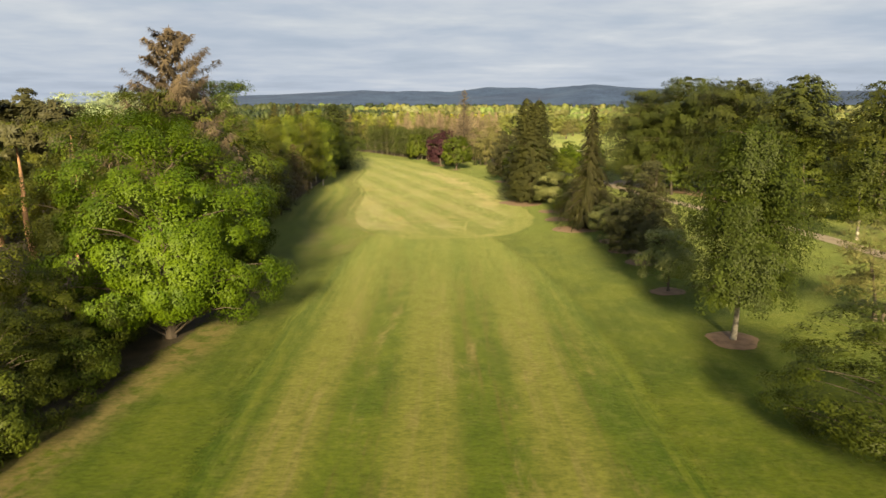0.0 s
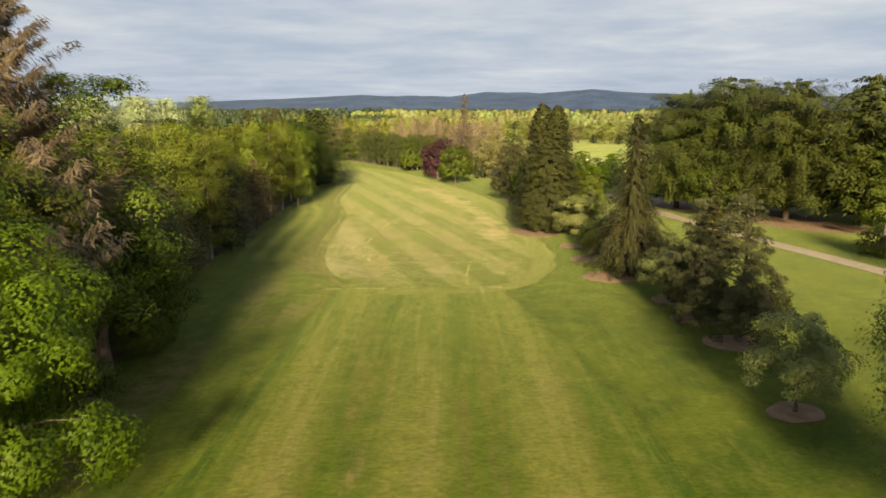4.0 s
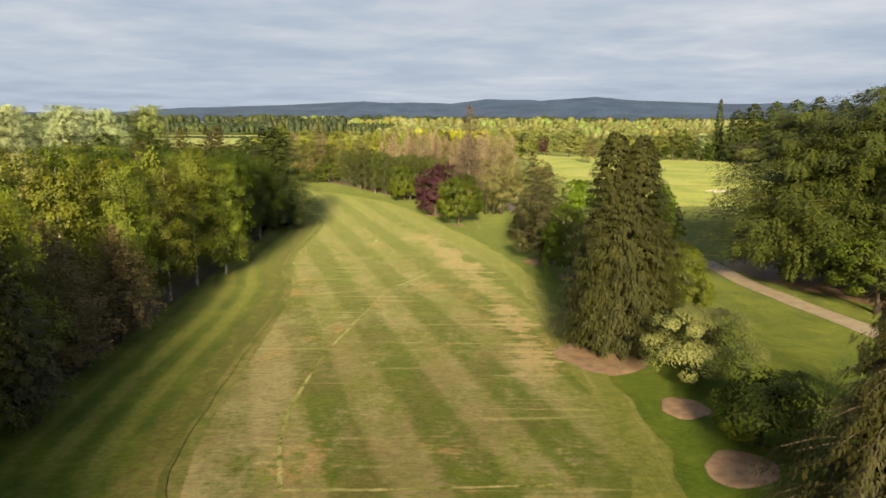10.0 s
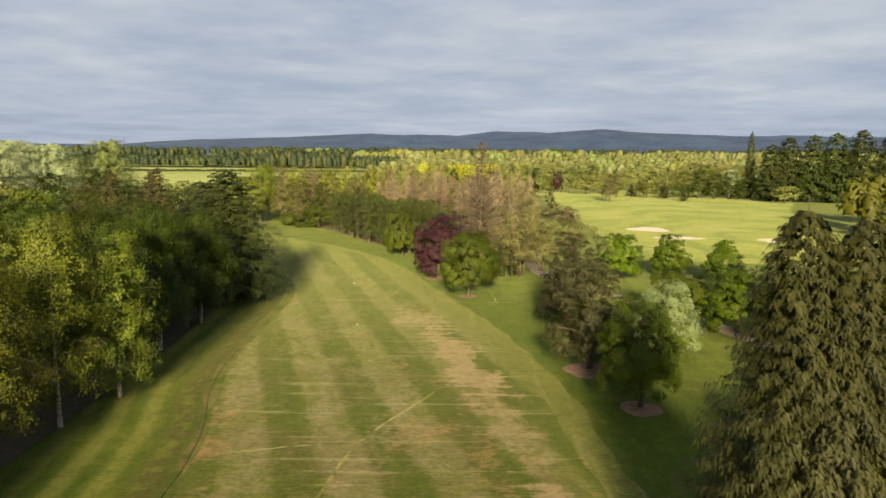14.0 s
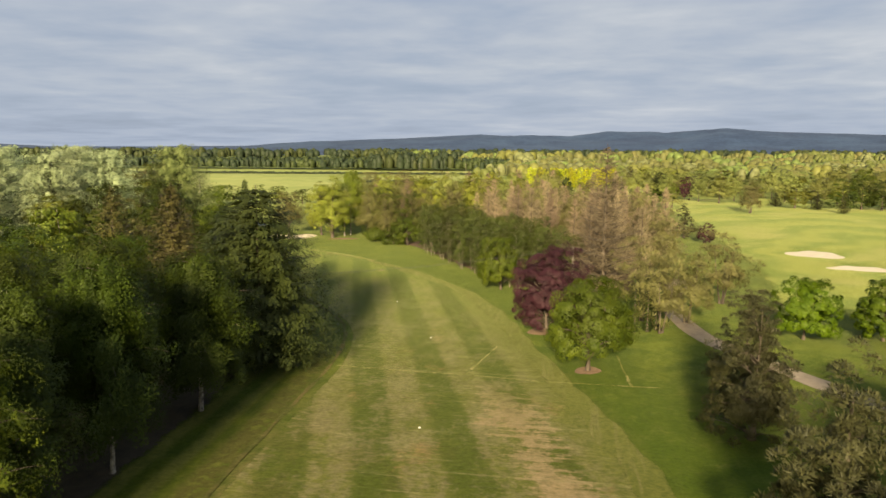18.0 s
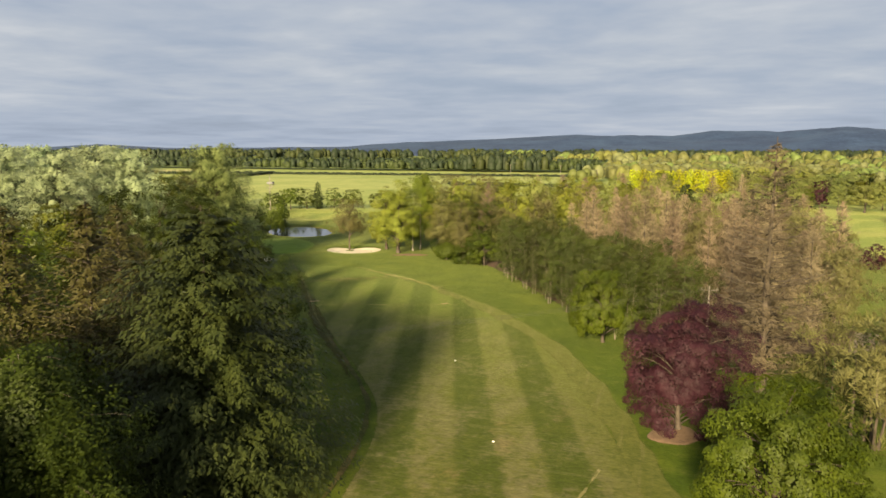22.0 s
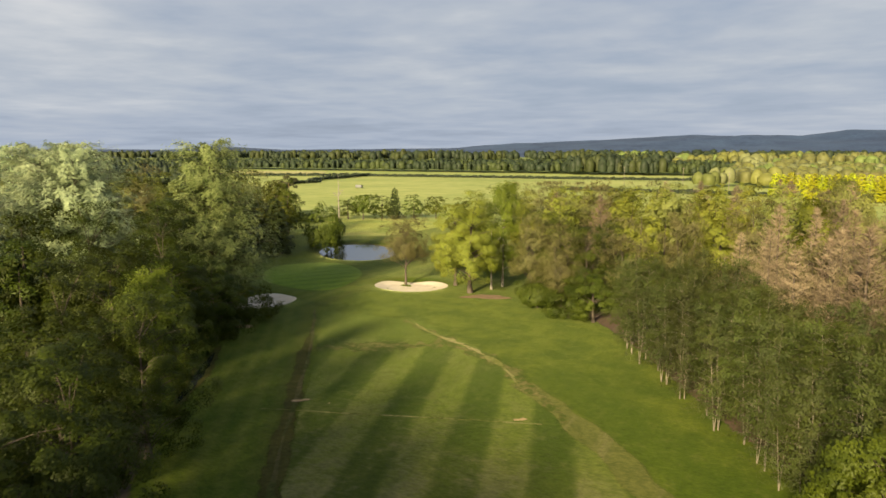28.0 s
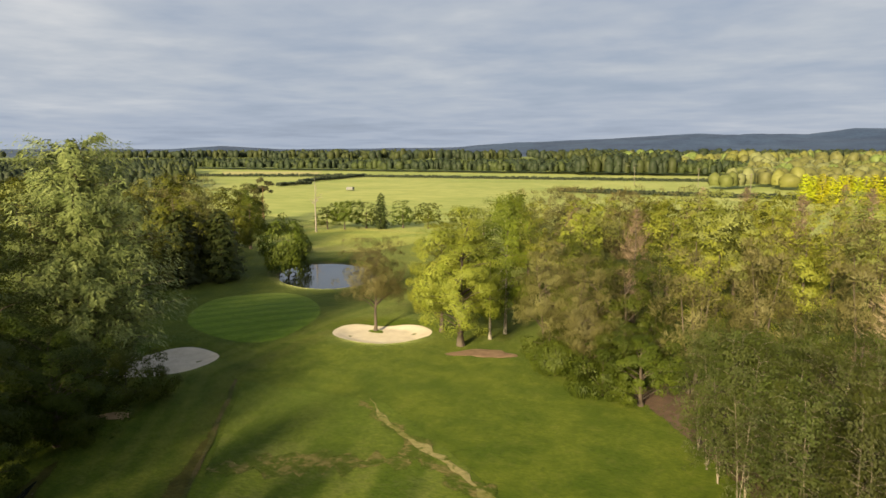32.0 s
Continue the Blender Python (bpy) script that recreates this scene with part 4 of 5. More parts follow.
# kind: (name, maker, arguments for the fine form, arguments for the coarse form, leaf, bark, label)
KINDS = {
    "chestnut": ("chestnut_tree", broadleaf, dict(h=16, r=8, base=0.1, clumps=300, leaves=96000, size=0.2, clump_r=0.16, flat=0.8, droop=0.5, hollow=0.66, low=-0.92, belly=0.4), None, "chestnut_leaf", "bark", "broad fresh-green chestnut tree with layered leaf clumps"),
    "broad": ("broadleaf_tree", broadleaf, dict(h=14, r=5, base=0.5, clumps=150, leaves=30000, size=0.18, clump_r=0.21, hollow=0.6, low=-0.9), dict(clumps=110, leaves=5400, size=0.385, clump_r=0.2), "green_leaf", "bark", "dark green broadleaf tree with a dense rounded crown"),
    "deep": ("broadleaf_tree", broadleaf, dict(h=14, r=5, base=0.4, clumps=150, leaves=34000, size=0.17, clump_r=0.2, hollow=0.6, low=-0.9, top=0.85), dict(clumps=110, leaves=6400, size=0.34, clump_r=0.2), "deep_leaf", "bark", "deep green broadleaf tree with a dense crown and shade in its colour"),
    "olive": ("oak_tree", broadleaf, dict(h=14, r=5, base=0.5, clumps=150, leaves=30000, size=0.175, clump_r=0.21, hollow=0.6, low=-0.9), dict(clumps=110, leaves=5400, size=0.385, clump_r=0.2), "olive_leaf", "bark", "olive-green oak tree with an uneven crown"),
    "lime": ("maple_tree", broadleaf, dict(h=9, r=5, base=1.3, clumps=240, leaves=40000, size=0.185, clump_r=0.165, hollow=0.62, low=-0.8, trunk_r=0.24), dict(clumps=110, leaves=6600, size=0.32), "lime", "bark", "round bright green maple tree on a short trunk"),
    "far": ("tree", broadleaf, dict(h=13, r=5.5, base=1.0, clumps=60, leaves=5000, size=0.42, clump_r=0.27), dict(clumps=100, leaves=4600, size=0.41, clump_r=0.2), "far_leaf", "bark", "yellow-green broadleaf tree with sunlight put into its colour"),
    "farlime": ("tree", broadleaf, dict(h=13, r=5.5, base=1.0, clumps=60, leaves=5000, size=0.42, clump_r=0.27), dict(clumps=100, leaves=4600, size=0.41, clump_r=0.2), "far_green_leaf", "bark", "fresh green broadleaf tree with sunlight put into its colour"),
    "copper": ("copper_beech", broadleaf, dict(h=10.5, r=5, base=0.5, clumps=420, leaves=80000, size=0.14, clump_r=0.14, hollow=0.42, low=-0.9), dict(clumps=130, leaves=9000, size=0.3), "copper_leaf", "bark", "copper beech with deep purple leaves"),
    "birch": ("birch_tree", weeping, dict(h=15, r=3.5, base=2.6, limbs=52, strands=24, leaves=23000, size=0.165, drop=0.1), dict(limbs=34, strands=14, leaves=5600, size=0.34), "birch_leaf", "birchbark", "silver birch with hanging twigs and a white trunk"),
    "alder": ("alder_tree", weeping, dict(h=10, r=2.4, base=1.5, limbs=64, strands=12, leaves=7400, size=0.125, drop=0.06, trunk_r=0.042, trunks=2), dict(limbs=24, strands=6, leaves=4000, size=0.3), "alder_leaf", "paletrunk", "slender young alder with a bare thin trunk"),
    "silver": ("white_poplar", conifer, dict(h=22, r=7.2, base=0.6, levels=66, per=15, along=100, size=0.5, droop=0.42, lift=0.8, shape=0.26, plate=0.1, hang=0.15, thin=0.24, ragged=0.55, puff=0.05, hollow=0.2), dict(levels=46, per=11, along=44, size=0.8), "silver_leaf", "bark", "tall silvery poplar with arching pale-tipped sprays"),
    "greypoplar": ("white_poplar", conifer, dict(h=22, r=7.2, base=0.6, levels=66, per=15, along=100, size=0.5, droop=0.42, lift=0.8, shape=0.26, plate=0.1, hang=0.15, thin=0.24, ragged=0.55, puff=0.05, hollow=0.2), dict(levels=46, per=11, along=44, size=0.8), "grey_poplar_leaf", "bark", "tall grey-green poplar with arching pale-tipped sprays"),
    "white": ("whitebeam_tree", broadleaf, dict(h=6, r=3.2, base=1.0, clumps=90, leaves=13000, size=0.17, clump_r=0.26, droop=0.5, low=-0.8), None, "white_leaf", "bark", "small rounded whitebeam with pale-edged leaves"),
    "pale": ("whitebeam_tree", broadleaf, dict(h=7.2, r=3.4, base=0.6, clumps=120, leaves=20000, size=0.17, clump_r=0.22, low=-0.85), None, "pale_leaf", "bark", "rounded whitebeam in pale silvery-green leaf"),
    "bush": ("shrub", broadleaf, dict(h=4, r=3, base=0.15, clumps=60, leaves=9000, size=0.18, clump_r=0.3, low=-0.9), dict(clumps=60, leaves=3600, size=0.28), "green_leaf", "bark", "dense green shrub growing from the grass"),
    "cypress": ("cypress_tree", conifer, dict(h=18, r=5.2, base=0.5, levels=90, per=30, along=66, size=0.26, droop=0.16, lift=0.2, shape=0.52, hang=1.0, thin=0.3, ragged=0.19, twin=True, wood=False, hollow=0.5), None, "cypress_leaf", "bark", "dense conical cypress with drooping olive sprays"),
    "weepcon": ("weeping_cypress", conifer, dict(h=16.5, r=2.3, base=0.3, levels=70, per=13, along=100, size=0.25, droop=0.5, lift=0.25, shape=0.5, hang=1.2, thin=0.28, ragged=0.42, bulge=1.0, puff=0.06), None, "cypress_leaf", "bark", "slender weeping cypress flaring to a wide skirt"),
    "fir": ("fir_tree", conifer, dict(h=18, r=6.4, base=0.4, levels=64, per=26, along=84, size=0.25, droop=0.22, lift=0.34, shape=0.42, hang=0.25, thin=0.45, ragged=0.4, wood=False, hollow=0.35, puff=0.03), dict(levels=34, per=16, along=26, size=0.75, ragged=0.2), "dark_leaf", "bark", "dense dark green fir tree"),
    "young": ("young_fir", conifer, dict(h=10, r=3.2, base=0.8, levels=34, per=11, along=40, size=0.3, droop=0.15, lift=0.25, shape=0.9, hang=0.15, thin=0.4, ragged=0.25, puff=0.06), dict(levels=24, per=10, along=16, size=0.5), "cypress_leaf", "bark", "young conifer with spreading light green tiers"),
    "cedar": ("cedar_tree", conifer, dict(h=22, r=10.5, base=2.2, levels=32, per=16, along=300, size=0.42, droop=0.2, lift=0.3, shape=0.3, plate=0.4, hang=0.05, thin=0.3, ragged=0.32, puff=0.05), dict(levels=28, per=13, along=90, size=0.7, thin=0.5), "cedar_leaf", "bark", "large dark cedar with flat spreading tiers"),
    "pine": ("pine_tree", broadleaf, dict(h=10, r=3.5, base=0.4, clumps=240, leaves=28000, size=0.25, clump_r=0.12, droop=-0.5, top=0.5, low=-0.9, hollow=0.4, belly=0.3, slim=0.24, spike=True), dict(clumps=80, leaves=5200, size=0.4), "pine_leaf", "bark", "grey-green pine with upright needle tufts"),
    "spring": ("alder_tree", broadleaf, dict(h=15, r=5, base=1.0, clumps=260, leaves=40000, size=0.165, clump_r=0.19, hollow=0.3, low=-0.85), dict(clumps=120, leaves=6600, size=0.33), "spring_leaf", "bark", "tall tree in yellow-green spring leaf"),
    "scots": ("scots_pine", broadleaf, dict(h=16.5, r=3.8, base=8.5, clumps=60, leaves=9000, size=0.28, clump_r=0.27, flat=0.5, droop=-0.3, belly=0.5), dict(clumps=26, leaves=3000, size=0.5), "pine_leaf", "pinebark", "scots pine with an orange trunk and flat crown"),
    "browncon": ("brown_conifer", conifer, dict(h=12, r=4.2, base=0.8, levels=44, per=17, along=38, size=0.27, droop=0.05, lift=0.3, shape=0.55, hang=0.0, thin=0.36, ragged=0.4, plate=0.2, puff=0.07), dict(levels=26, per=12, along=18, size=0.6), "brown_leaf", "bark", "conifer with rust-brown winter foliage"),
    "spruce": ("old_spruce", conifer, dict(h=22.5, r=7.0, base=6, levels=34, per=10, along=240, size=0.5, droop=-0.25, lift=0.1, shape=0.5, hang=0.75, thin=0.2, ragged=0.4, puff=0.03), dict(levels=30, per=8, along=60, size=0.6), "spruce_leaf", "bark", "tall thinning spruce with brownish needles"),
    "larch": ("larch_tree", conifer, dict(h=15, r=3.4, base=0.8, levels=42, per=10, along=40, size=0.46, droop=-0.12, lift=0.42, shape=0.75, hang=-0.35, thin=0.11, ragged=0.45, puff=0.08, hollow=0.05), dict(along=34), "larch_leaf", "bark", "pinkish-brown larch not yet in leaf"),
    "talllarch": ("larch_tree", conifer, dict(h=22, r=5.4, base=2.0, levels=54, per=10, along=80, size=0.36, droop=-0.25, lift=0.05, shape=0.7, hang=0.35, thin=0.12, ragged=0.35, puff=0.05), None, "tall_larch_leaf", "bark", "tall bare larch with upswept branches"),
    "twig": ("twiggy_tree", broadleaf, dict(h=10, r=4, base=0.4, clumps=200, leaves=22000, size=0.36, clump_r=0.17, droop=-0.1, hollow=0.28, low=-0.75, slim=0.09, spike=True, trunks=3), dict(clumps=110, leaves=6400, size=0.5, slim=0.14), "twig_leaf", "bark", "open twiggy tree just coming into leaf"),
    "thin": ("young_oak", broadleaf, dict(h=10, r=4, base=2.6, clumps=200, leaves=22000, size=0.36, clump_r=0.17, droop=-0.1, hollow=0.3, low=-0.75, slim=0.09, spike=True), dict(clumps=110, leaves=6400, size=0.5, slim=0.14), "twig_leaf", "bark", "slim young oak in the sand, barely in leaf"),
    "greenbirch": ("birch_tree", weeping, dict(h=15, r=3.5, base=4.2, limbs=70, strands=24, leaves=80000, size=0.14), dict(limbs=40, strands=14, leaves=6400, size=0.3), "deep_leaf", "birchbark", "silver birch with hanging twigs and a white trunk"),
    "spire": ("brown_conifer", conifer, dict(h=12, r=4.2, base=0.8, levels=44, per=17, along=38, size=0.27, droop=0.05, lift=0.3, shape=0.7, hang=0.0, thin=0.36, ragged=0.4, plate=0.2, puff=0.07), dict(levels=26, per=12, along=18, size=0.6), "spire_leaf", "bark", "tall olive conifer with browning tips"),
    "sapling": ("young_maple", broadleaf, dict(h=7.5, r=3.4, base=0.3, clumps=170, leaves=21000, size=0.2, clump_r=0.18, low=-0.9, top=0.75), None, "chestnut_leaf", "bark", "bushy bright green young maple"),
    "ivy": ("ivy_clad_trunk", conifer, dict(h=8, r=0.55, base=0.2, levels=40, per=9, along=14, size=0.16, droop=0.1, lift=0.1, shape=0.12, hang=0.6, thin=0.7, wood=False, hollow=0.6, trunk_r=0.16), None, "dark_leaf", "bark", "slim trunk wrapped in dark green ivy"),
    "gold": ("golden_conifer", conifer, dict(h=11.5, r=3.2, base=0.2, levels=26, per=12, along=36, size=0.5, droop=0.1, lift=0.3, shape=0.35, hang=0.0, thin=0.5, wood=False, hollow=0.5), None, "gold_leaf", "bark", "golden-yellow conifer in a tall hedge"),
}
PROTO = {}


def prototype(kind, coarse, variant):
    key = (kind, coarse, variant)
    if key not in PROTO:
        name, maker, fine, rougher, leaf, wood, label = KINDS[kind]
        args = dict(fine)
        if coarse and rougher:
            args.update(rougher)
        if coarse == "distant" and "leaves" in args:
            args.update(leaves=2400, size=0.6, clumps=70, clump_r=0.24)
        stem, limbs, leaves = maker(seed=variant * 17 + len(kind) * 5 + 3, **args)
        PROTO[key] = (mesh_from("trunk", *stem, wood, True), mesh_from("branchwork", *limbs, "bark" if wood == "birchbark" else wood, True) if limbs else None,
                      mesh_from("crown", *leaves, leaf), args["h"], args["r"])
    return PROTO[key]


plant_rs = np.random.RandomState(4)
COUNT = {}


def off_hole(x, y):
    """How far a place lies from the middle line of the hole."""
    line = [(0, 0), (1, 130), (-4, 160), (-24, 221), (-60, 272)]
    best = 1e9
    for (ax, ay), (bx, by) in zip(line, line[1:]):
        dx, dy = bx - ax, by - ay
        t = min(max(((x - ax) * dx + (y - ay) * dy) / (dx * dx + dy * dy), 0), 1)
        best = min(best, math.hypot(x - ax - t * dx, y - ay - t * dy))
    return best


def plant(kind, x, y, h=0.0, r=0.0, coarse=False, variants=3, group="", label="", sink=0.05):
    COUNT[kind] = COUNT.get(kind, 0) + 1
    coarse = coarse or off_hole(x, y) > (62 if kind in ("cedar", "silver", "greypoplar") else 45 if kind == "alder" else 30 if kind in ("birch", "twig") else 35)
    trunk, limbs, crown, h0, r0 = prototype(kind, coarse, COUNT[kind] % variants)
    h, r = h or h0, r or (r0 * (h or h0) / h0)
    name, words = KINDS[kind][0], KINDS[kind][6]
    top = new(name)
    top.empty_display_size = 0.3
    top.matrix_world = Matrix.LocRotScale((x, y, float(ground_z(x, y)) - sink), Euler((0, 0, -0.4 if kind == "cypress" else plant_rs.rand() * 6.28)), (r / r0, r / r0, h / h0))
    stem = part("trunk", trunk, top)
    part("crown", crown, top)
    if limbs and not coarse:
        tagged(part("branchwork", limbs, stem), kind="stuff")
    return tagged(top, label or words, name.replace("_", " ").replace("old ", "").replace("young ", ""), group)


# left of the hole, from the start onwards
for k, x, y, h, r in [
    ("chestnut", -19.1, 46, 15.2, 7.0), ("spruce", -23.0, 60, 22.8, 6.6), ("scots", -44, 72, 17.6, 4.2), ("scots", -39, 72, 17.2, 3.8), ("scots", -52, 79, 16.5, 4.2),
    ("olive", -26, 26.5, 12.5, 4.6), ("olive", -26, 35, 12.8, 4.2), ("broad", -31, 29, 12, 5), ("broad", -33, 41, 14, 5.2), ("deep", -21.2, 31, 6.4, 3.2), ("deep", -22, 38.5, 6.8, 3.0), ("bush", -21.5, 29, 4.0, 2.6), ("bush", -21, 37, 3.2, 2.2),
    ("olive", -23, 19, 11, 3.8), ("broad", -22.5, 57, 16.8, 5.6), ("broad", -21.2, 65, 17.8, 6.4), ("broad", -23.5, 72, 12.8, 5.0), ("broad", -31, 66, 14.5, 5.2), ("broad", -30, 56, 14.5, 5.0),
    ("bush", -22.5, 44, 3.6, 2.8), ("bush", -22.3, 50.5, 3.4, 2.6), ("bush", -19.5, 58, 3.0, 2.4), ("bush", -20, 68, 3.0, 2.4),
    ("browncon", -26.5, 82, 12, 4.6), ("browncon", -31.5, 80, 13.5, 4.4), ("browncon", -30, 90, 13, 4.4), ("browncon", -25.5, 88.5, 9.5, 3.6), ("browncon", -38, 86, 14, 4.6),
    ("birch", -28, 96, 15.2, 4.0), ("birch", -25.5, 99, 14.2, 3.6), ("birch", -30, 104, 15.5, 4), ("young", -25, 104.5, 11, 3.4), ("birch", -33, 97, 15, 4), ("birch", -27, 108, 14, 3.6),
    ("browncon", -26.8, 113.5, 10.4, 3.6), ("browncon", -26.3, 121, 10.2, 3.4), ("browncon", -30.5, 118, 11, 3.6),
    ("birch", -28.5, 128, 14.5, 3.8), ("birch", -32, 123, 15, 4), ("birch", -33, 133, 15, 4), ("birch", -27.5, 134.5, 14, 3.5), ("birch", -27.3, 141.8, 15.6, 3.7), ("birch", -25.9, 148, 13.8, 3.4),
    ("birch", -32, 143, 15.2, 4), ("greenbirch", -33, 151, 15, 4), ("greenbirch", -28.6, 154.5, 14.2, 3.6), ("greenbirch", -28.3, 161.8, 14.6, 3.6), ("greenbirch", -33.5, 160, 15, 4), ("greenbirch", -32.5, 168, 15, 4),
    ("greenbirch", -28.4, 173.4, 13.2, 4.4), ("greenbirch", -37, 176, 14, 4), ("fir", -29.2, 187, 18.2, 7.6), ("spire", -39, 188, 18.4, 5.0), ("spire", -45, 187, 18.0, 5.0), ("spire", -43, 195, 17.6, 5.0),
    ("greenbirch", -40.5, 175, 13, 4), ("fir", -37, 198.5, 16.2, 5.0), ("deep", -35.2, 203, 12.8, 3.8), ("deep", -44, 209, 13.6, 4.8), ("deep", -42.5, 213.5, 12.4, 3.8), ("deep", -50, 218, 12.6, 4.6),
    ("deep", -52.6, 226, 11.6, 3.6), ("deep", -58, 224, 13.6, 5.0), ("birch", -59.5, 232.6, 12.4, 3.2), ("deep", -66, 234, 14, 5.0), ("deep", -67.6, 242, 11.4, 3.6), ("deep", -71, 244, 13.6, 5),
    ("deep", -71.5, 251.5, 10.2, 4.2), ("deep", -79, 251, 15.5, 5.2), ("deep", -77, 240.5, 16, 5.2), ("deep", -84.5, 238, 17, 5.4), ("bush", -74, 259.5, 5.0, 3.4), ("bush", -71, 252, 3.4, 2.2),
    ("greypoplar", -82.5, 262.5, 22.6, 7.0), ("silver", -97, 249, 22, 7.6), ("silver", -104, 258, 22.5, 7.6), ("silver", -108, 240, 22, 7.4), ("silver", -118, 250, 22.5, 7.6), ("silver", -92, 236, 21, 6.6),
    ("silver", -88, 247, 21.5, 6.6), ("silver", -112, 228, 22, 7), ("silver", -99, 224, 21, 6.6), ("silver", -124, 262, 22.5, 7), ("silver", -128, 236, 22, 7),
]:
    plant(k, x, y, h, r, group="trees along the hole" if k in ("birch", "greenbirch", "broad", "deep") else "")

# right of the hole
for k, x, y, h, r in [
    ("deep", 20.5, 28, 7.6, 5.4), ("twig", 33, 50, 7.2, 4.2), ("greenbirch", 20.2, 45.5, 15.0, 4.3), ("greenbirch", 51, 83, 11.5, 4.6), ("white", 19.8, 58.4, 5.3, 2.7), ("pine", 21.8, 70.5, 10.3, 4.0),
    ("pine", 20.9, 76.6, 9.4, 3.2), ("white", 20.4, 81.8, 5.0, 2.6), ("young", 28, 92, 10.2, 3.4), ("weepcon", 19.9, 92.5, 16.7, 2.35), ("bush", 19.2, 102.4, 4.4, 3.1), ("white", 18.7, 112, 5.7, 3.4),
    ("cypress", 15.4, 120, 18.3, 5.4), ("lime", 22.5, 128, 7, 3.4), ("lime", 16.3, 147, 8.5, 3.4), ("pine", 14.3, 157, 12.3, 4.4), ("pale", 22.4, 161, 7.4, 3.6), ("pine", 17.4, 186, 9.4, 3.3), ("pine", 15.2, 175.4, 10.7, 3.7),
    ("sapling", 29, 207, 8, 3.4), ("sapling", 38, 208, 7, 3.2), ("sapling", 44.5, 203, 6.6, 3.2), ("sapling", 28, 175, 7.4, 4), ("sapling", 34, 171, 7.2, 4), ("pine", 42.5, 190.4, 6.4, 3.1),
    ("lime", 3.7, 190.3, 9.2, 4.4), ("copper", -0.7, 206.5, 10.9, 4.5), ("lime", -8.4, 230.6, 8.3, 3.6), ("talllarch", 6.6, 218, 23, 6.4), ("twig", 12.9, 207, 9.8, 4.0), ("twig", 17, 213, 10, 4.2),
    ("twig", 11.5, 213, 10.5, 4), ("ivy", 11.4, 207.4, 7.5, 0.5), ("ivy", 12.6, 208.6, 8.6, 0.6), ("ivy", 9.8, 206.8, 6.8, 0.5), ("copper", 35.9, 297, 5.0, 2.6), ("pine", 32.2, 306, 8.6, 4.4), ("twig", 24, 226, 10.5, 4.4),
    ("cedar", 42.4, 145.2, 20.4, 11.0), ("cedar", 49, 140.5, 22.8, 12.0), ("cedar", 55, 131, 22.0, 11.6), ("cedar", 63, 124, 20.8, 11.0), ("cedar", 57, 148, 21.5, 8.4), ("cedar", 70, 136, 22.5, 8.4),
    ("cedar", 77, 122, 21, 8), ("broad", 43.8, 131, 9.4, 4.4), ("broad", 60, 114, 11, 5), ("broad", 68, 106, 17, 6.4), ("lime", 82, 112, 19, 7), ("fir", 90, 128, 24, 6.5), ("lime", 92, 112, 21, 7.5),
    ("gold", 76, 104, 11, 3), ("bush", 53, 101, 3.0, 3.6), ("bush", 60, 97, 3.2, 4),
]:
    plant(k, x, y, h, r, group="trees right of the hole" if k in ("lime", "white", "cedar") else "")
for x, y, r in [(20.2, 45.5, 2.1), (19.8, 58.4, 1.7), (21.2, 70.2, 2.2), (20.7, 76, 2.1), (20.4, 81.8, 1.8), (17.6, 90.6, 3.1), (16.9, 99.6, 2.3), (16.6, 107.6, 1.9), (13.4, 117.8, 4.3), (16.2, 146.6, 1.9),
                (14.0, 156.4, 2.6), (3.7, 190.3, 1.5), (-1.0, 205.2, 2.2), (17.2, 185.5, 1.8)]:
    disc("mulch_bed", "mulch", x, y, r, r * 0.9, 30, 0.06, "round bed of brown bark mulch under a tree", "mulch bed", seed=int(y), ragged=0.09)


def scatter(rs, n, inside, gap):
    """Places in a region, none nearer than gap to another."""
    done = []
    for _ in range(n * 14):
        p = inside(rs)
        if p is not None and all((p[0] - q[0]) ** 2 + (p[1] - q[1]) ** 2 > gap * gap for q in done):
            done.append(p)
            if len(done) == n:
                break
    return done


rs = np.random.RandomState(8)
EDGE = [(20, -29), (60, -36), (95, -38), (125, -36), (175, -38), (200, -49), (215, -56), (235, -74)]


def left_wood(rs):
    y = rs.uniform(8, 236)
    x = rs.uniform(-108, -30)
    return (x, y) if x < np.interp(y, [e[0] for e in EDGE], [e[1] for e in EDGE]) - 2 else None


for x, y in scatter(rs, 108, left_wood, 6.4):
    k = rs.choice(["birch", "broad", "olive", "far", "lime", "twig", "spring"], p=[.22, .05, .1, .3, .14, .05, .14])
    # further on, light trees give way to the kind with shade in its colour
    if y > 165 and k in ("far", "spring", "lime"):
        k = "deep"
    plant(k, x, y, rs.uniform(11.5, 15), rs.uniform(3.8, 5.4), x < -42, 3, "trees of the wood")
depth_rs = np.random.RandomState(44)
for x, y in scatter(depth_rs, 64, left_wood, 8.0):
    if x < np.interp(y, [e[0] for e in EDGE], [e[1] for e in EDGE]) - 9:
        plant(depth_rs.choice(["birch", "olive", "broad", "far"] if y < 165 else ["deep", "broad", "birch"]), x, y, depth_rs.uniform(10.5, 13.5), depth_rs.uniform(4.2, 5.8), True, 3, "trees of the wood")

# plantation on the inside of the bend: alders in front, bare larches behind
def bend(t):
    return np.array([np.interp(t, [0, 0.45, 1], [-6.5, -17.5, -31]), np.interp(t, [0, 0.45, 1], [228, 246.5, 271])])


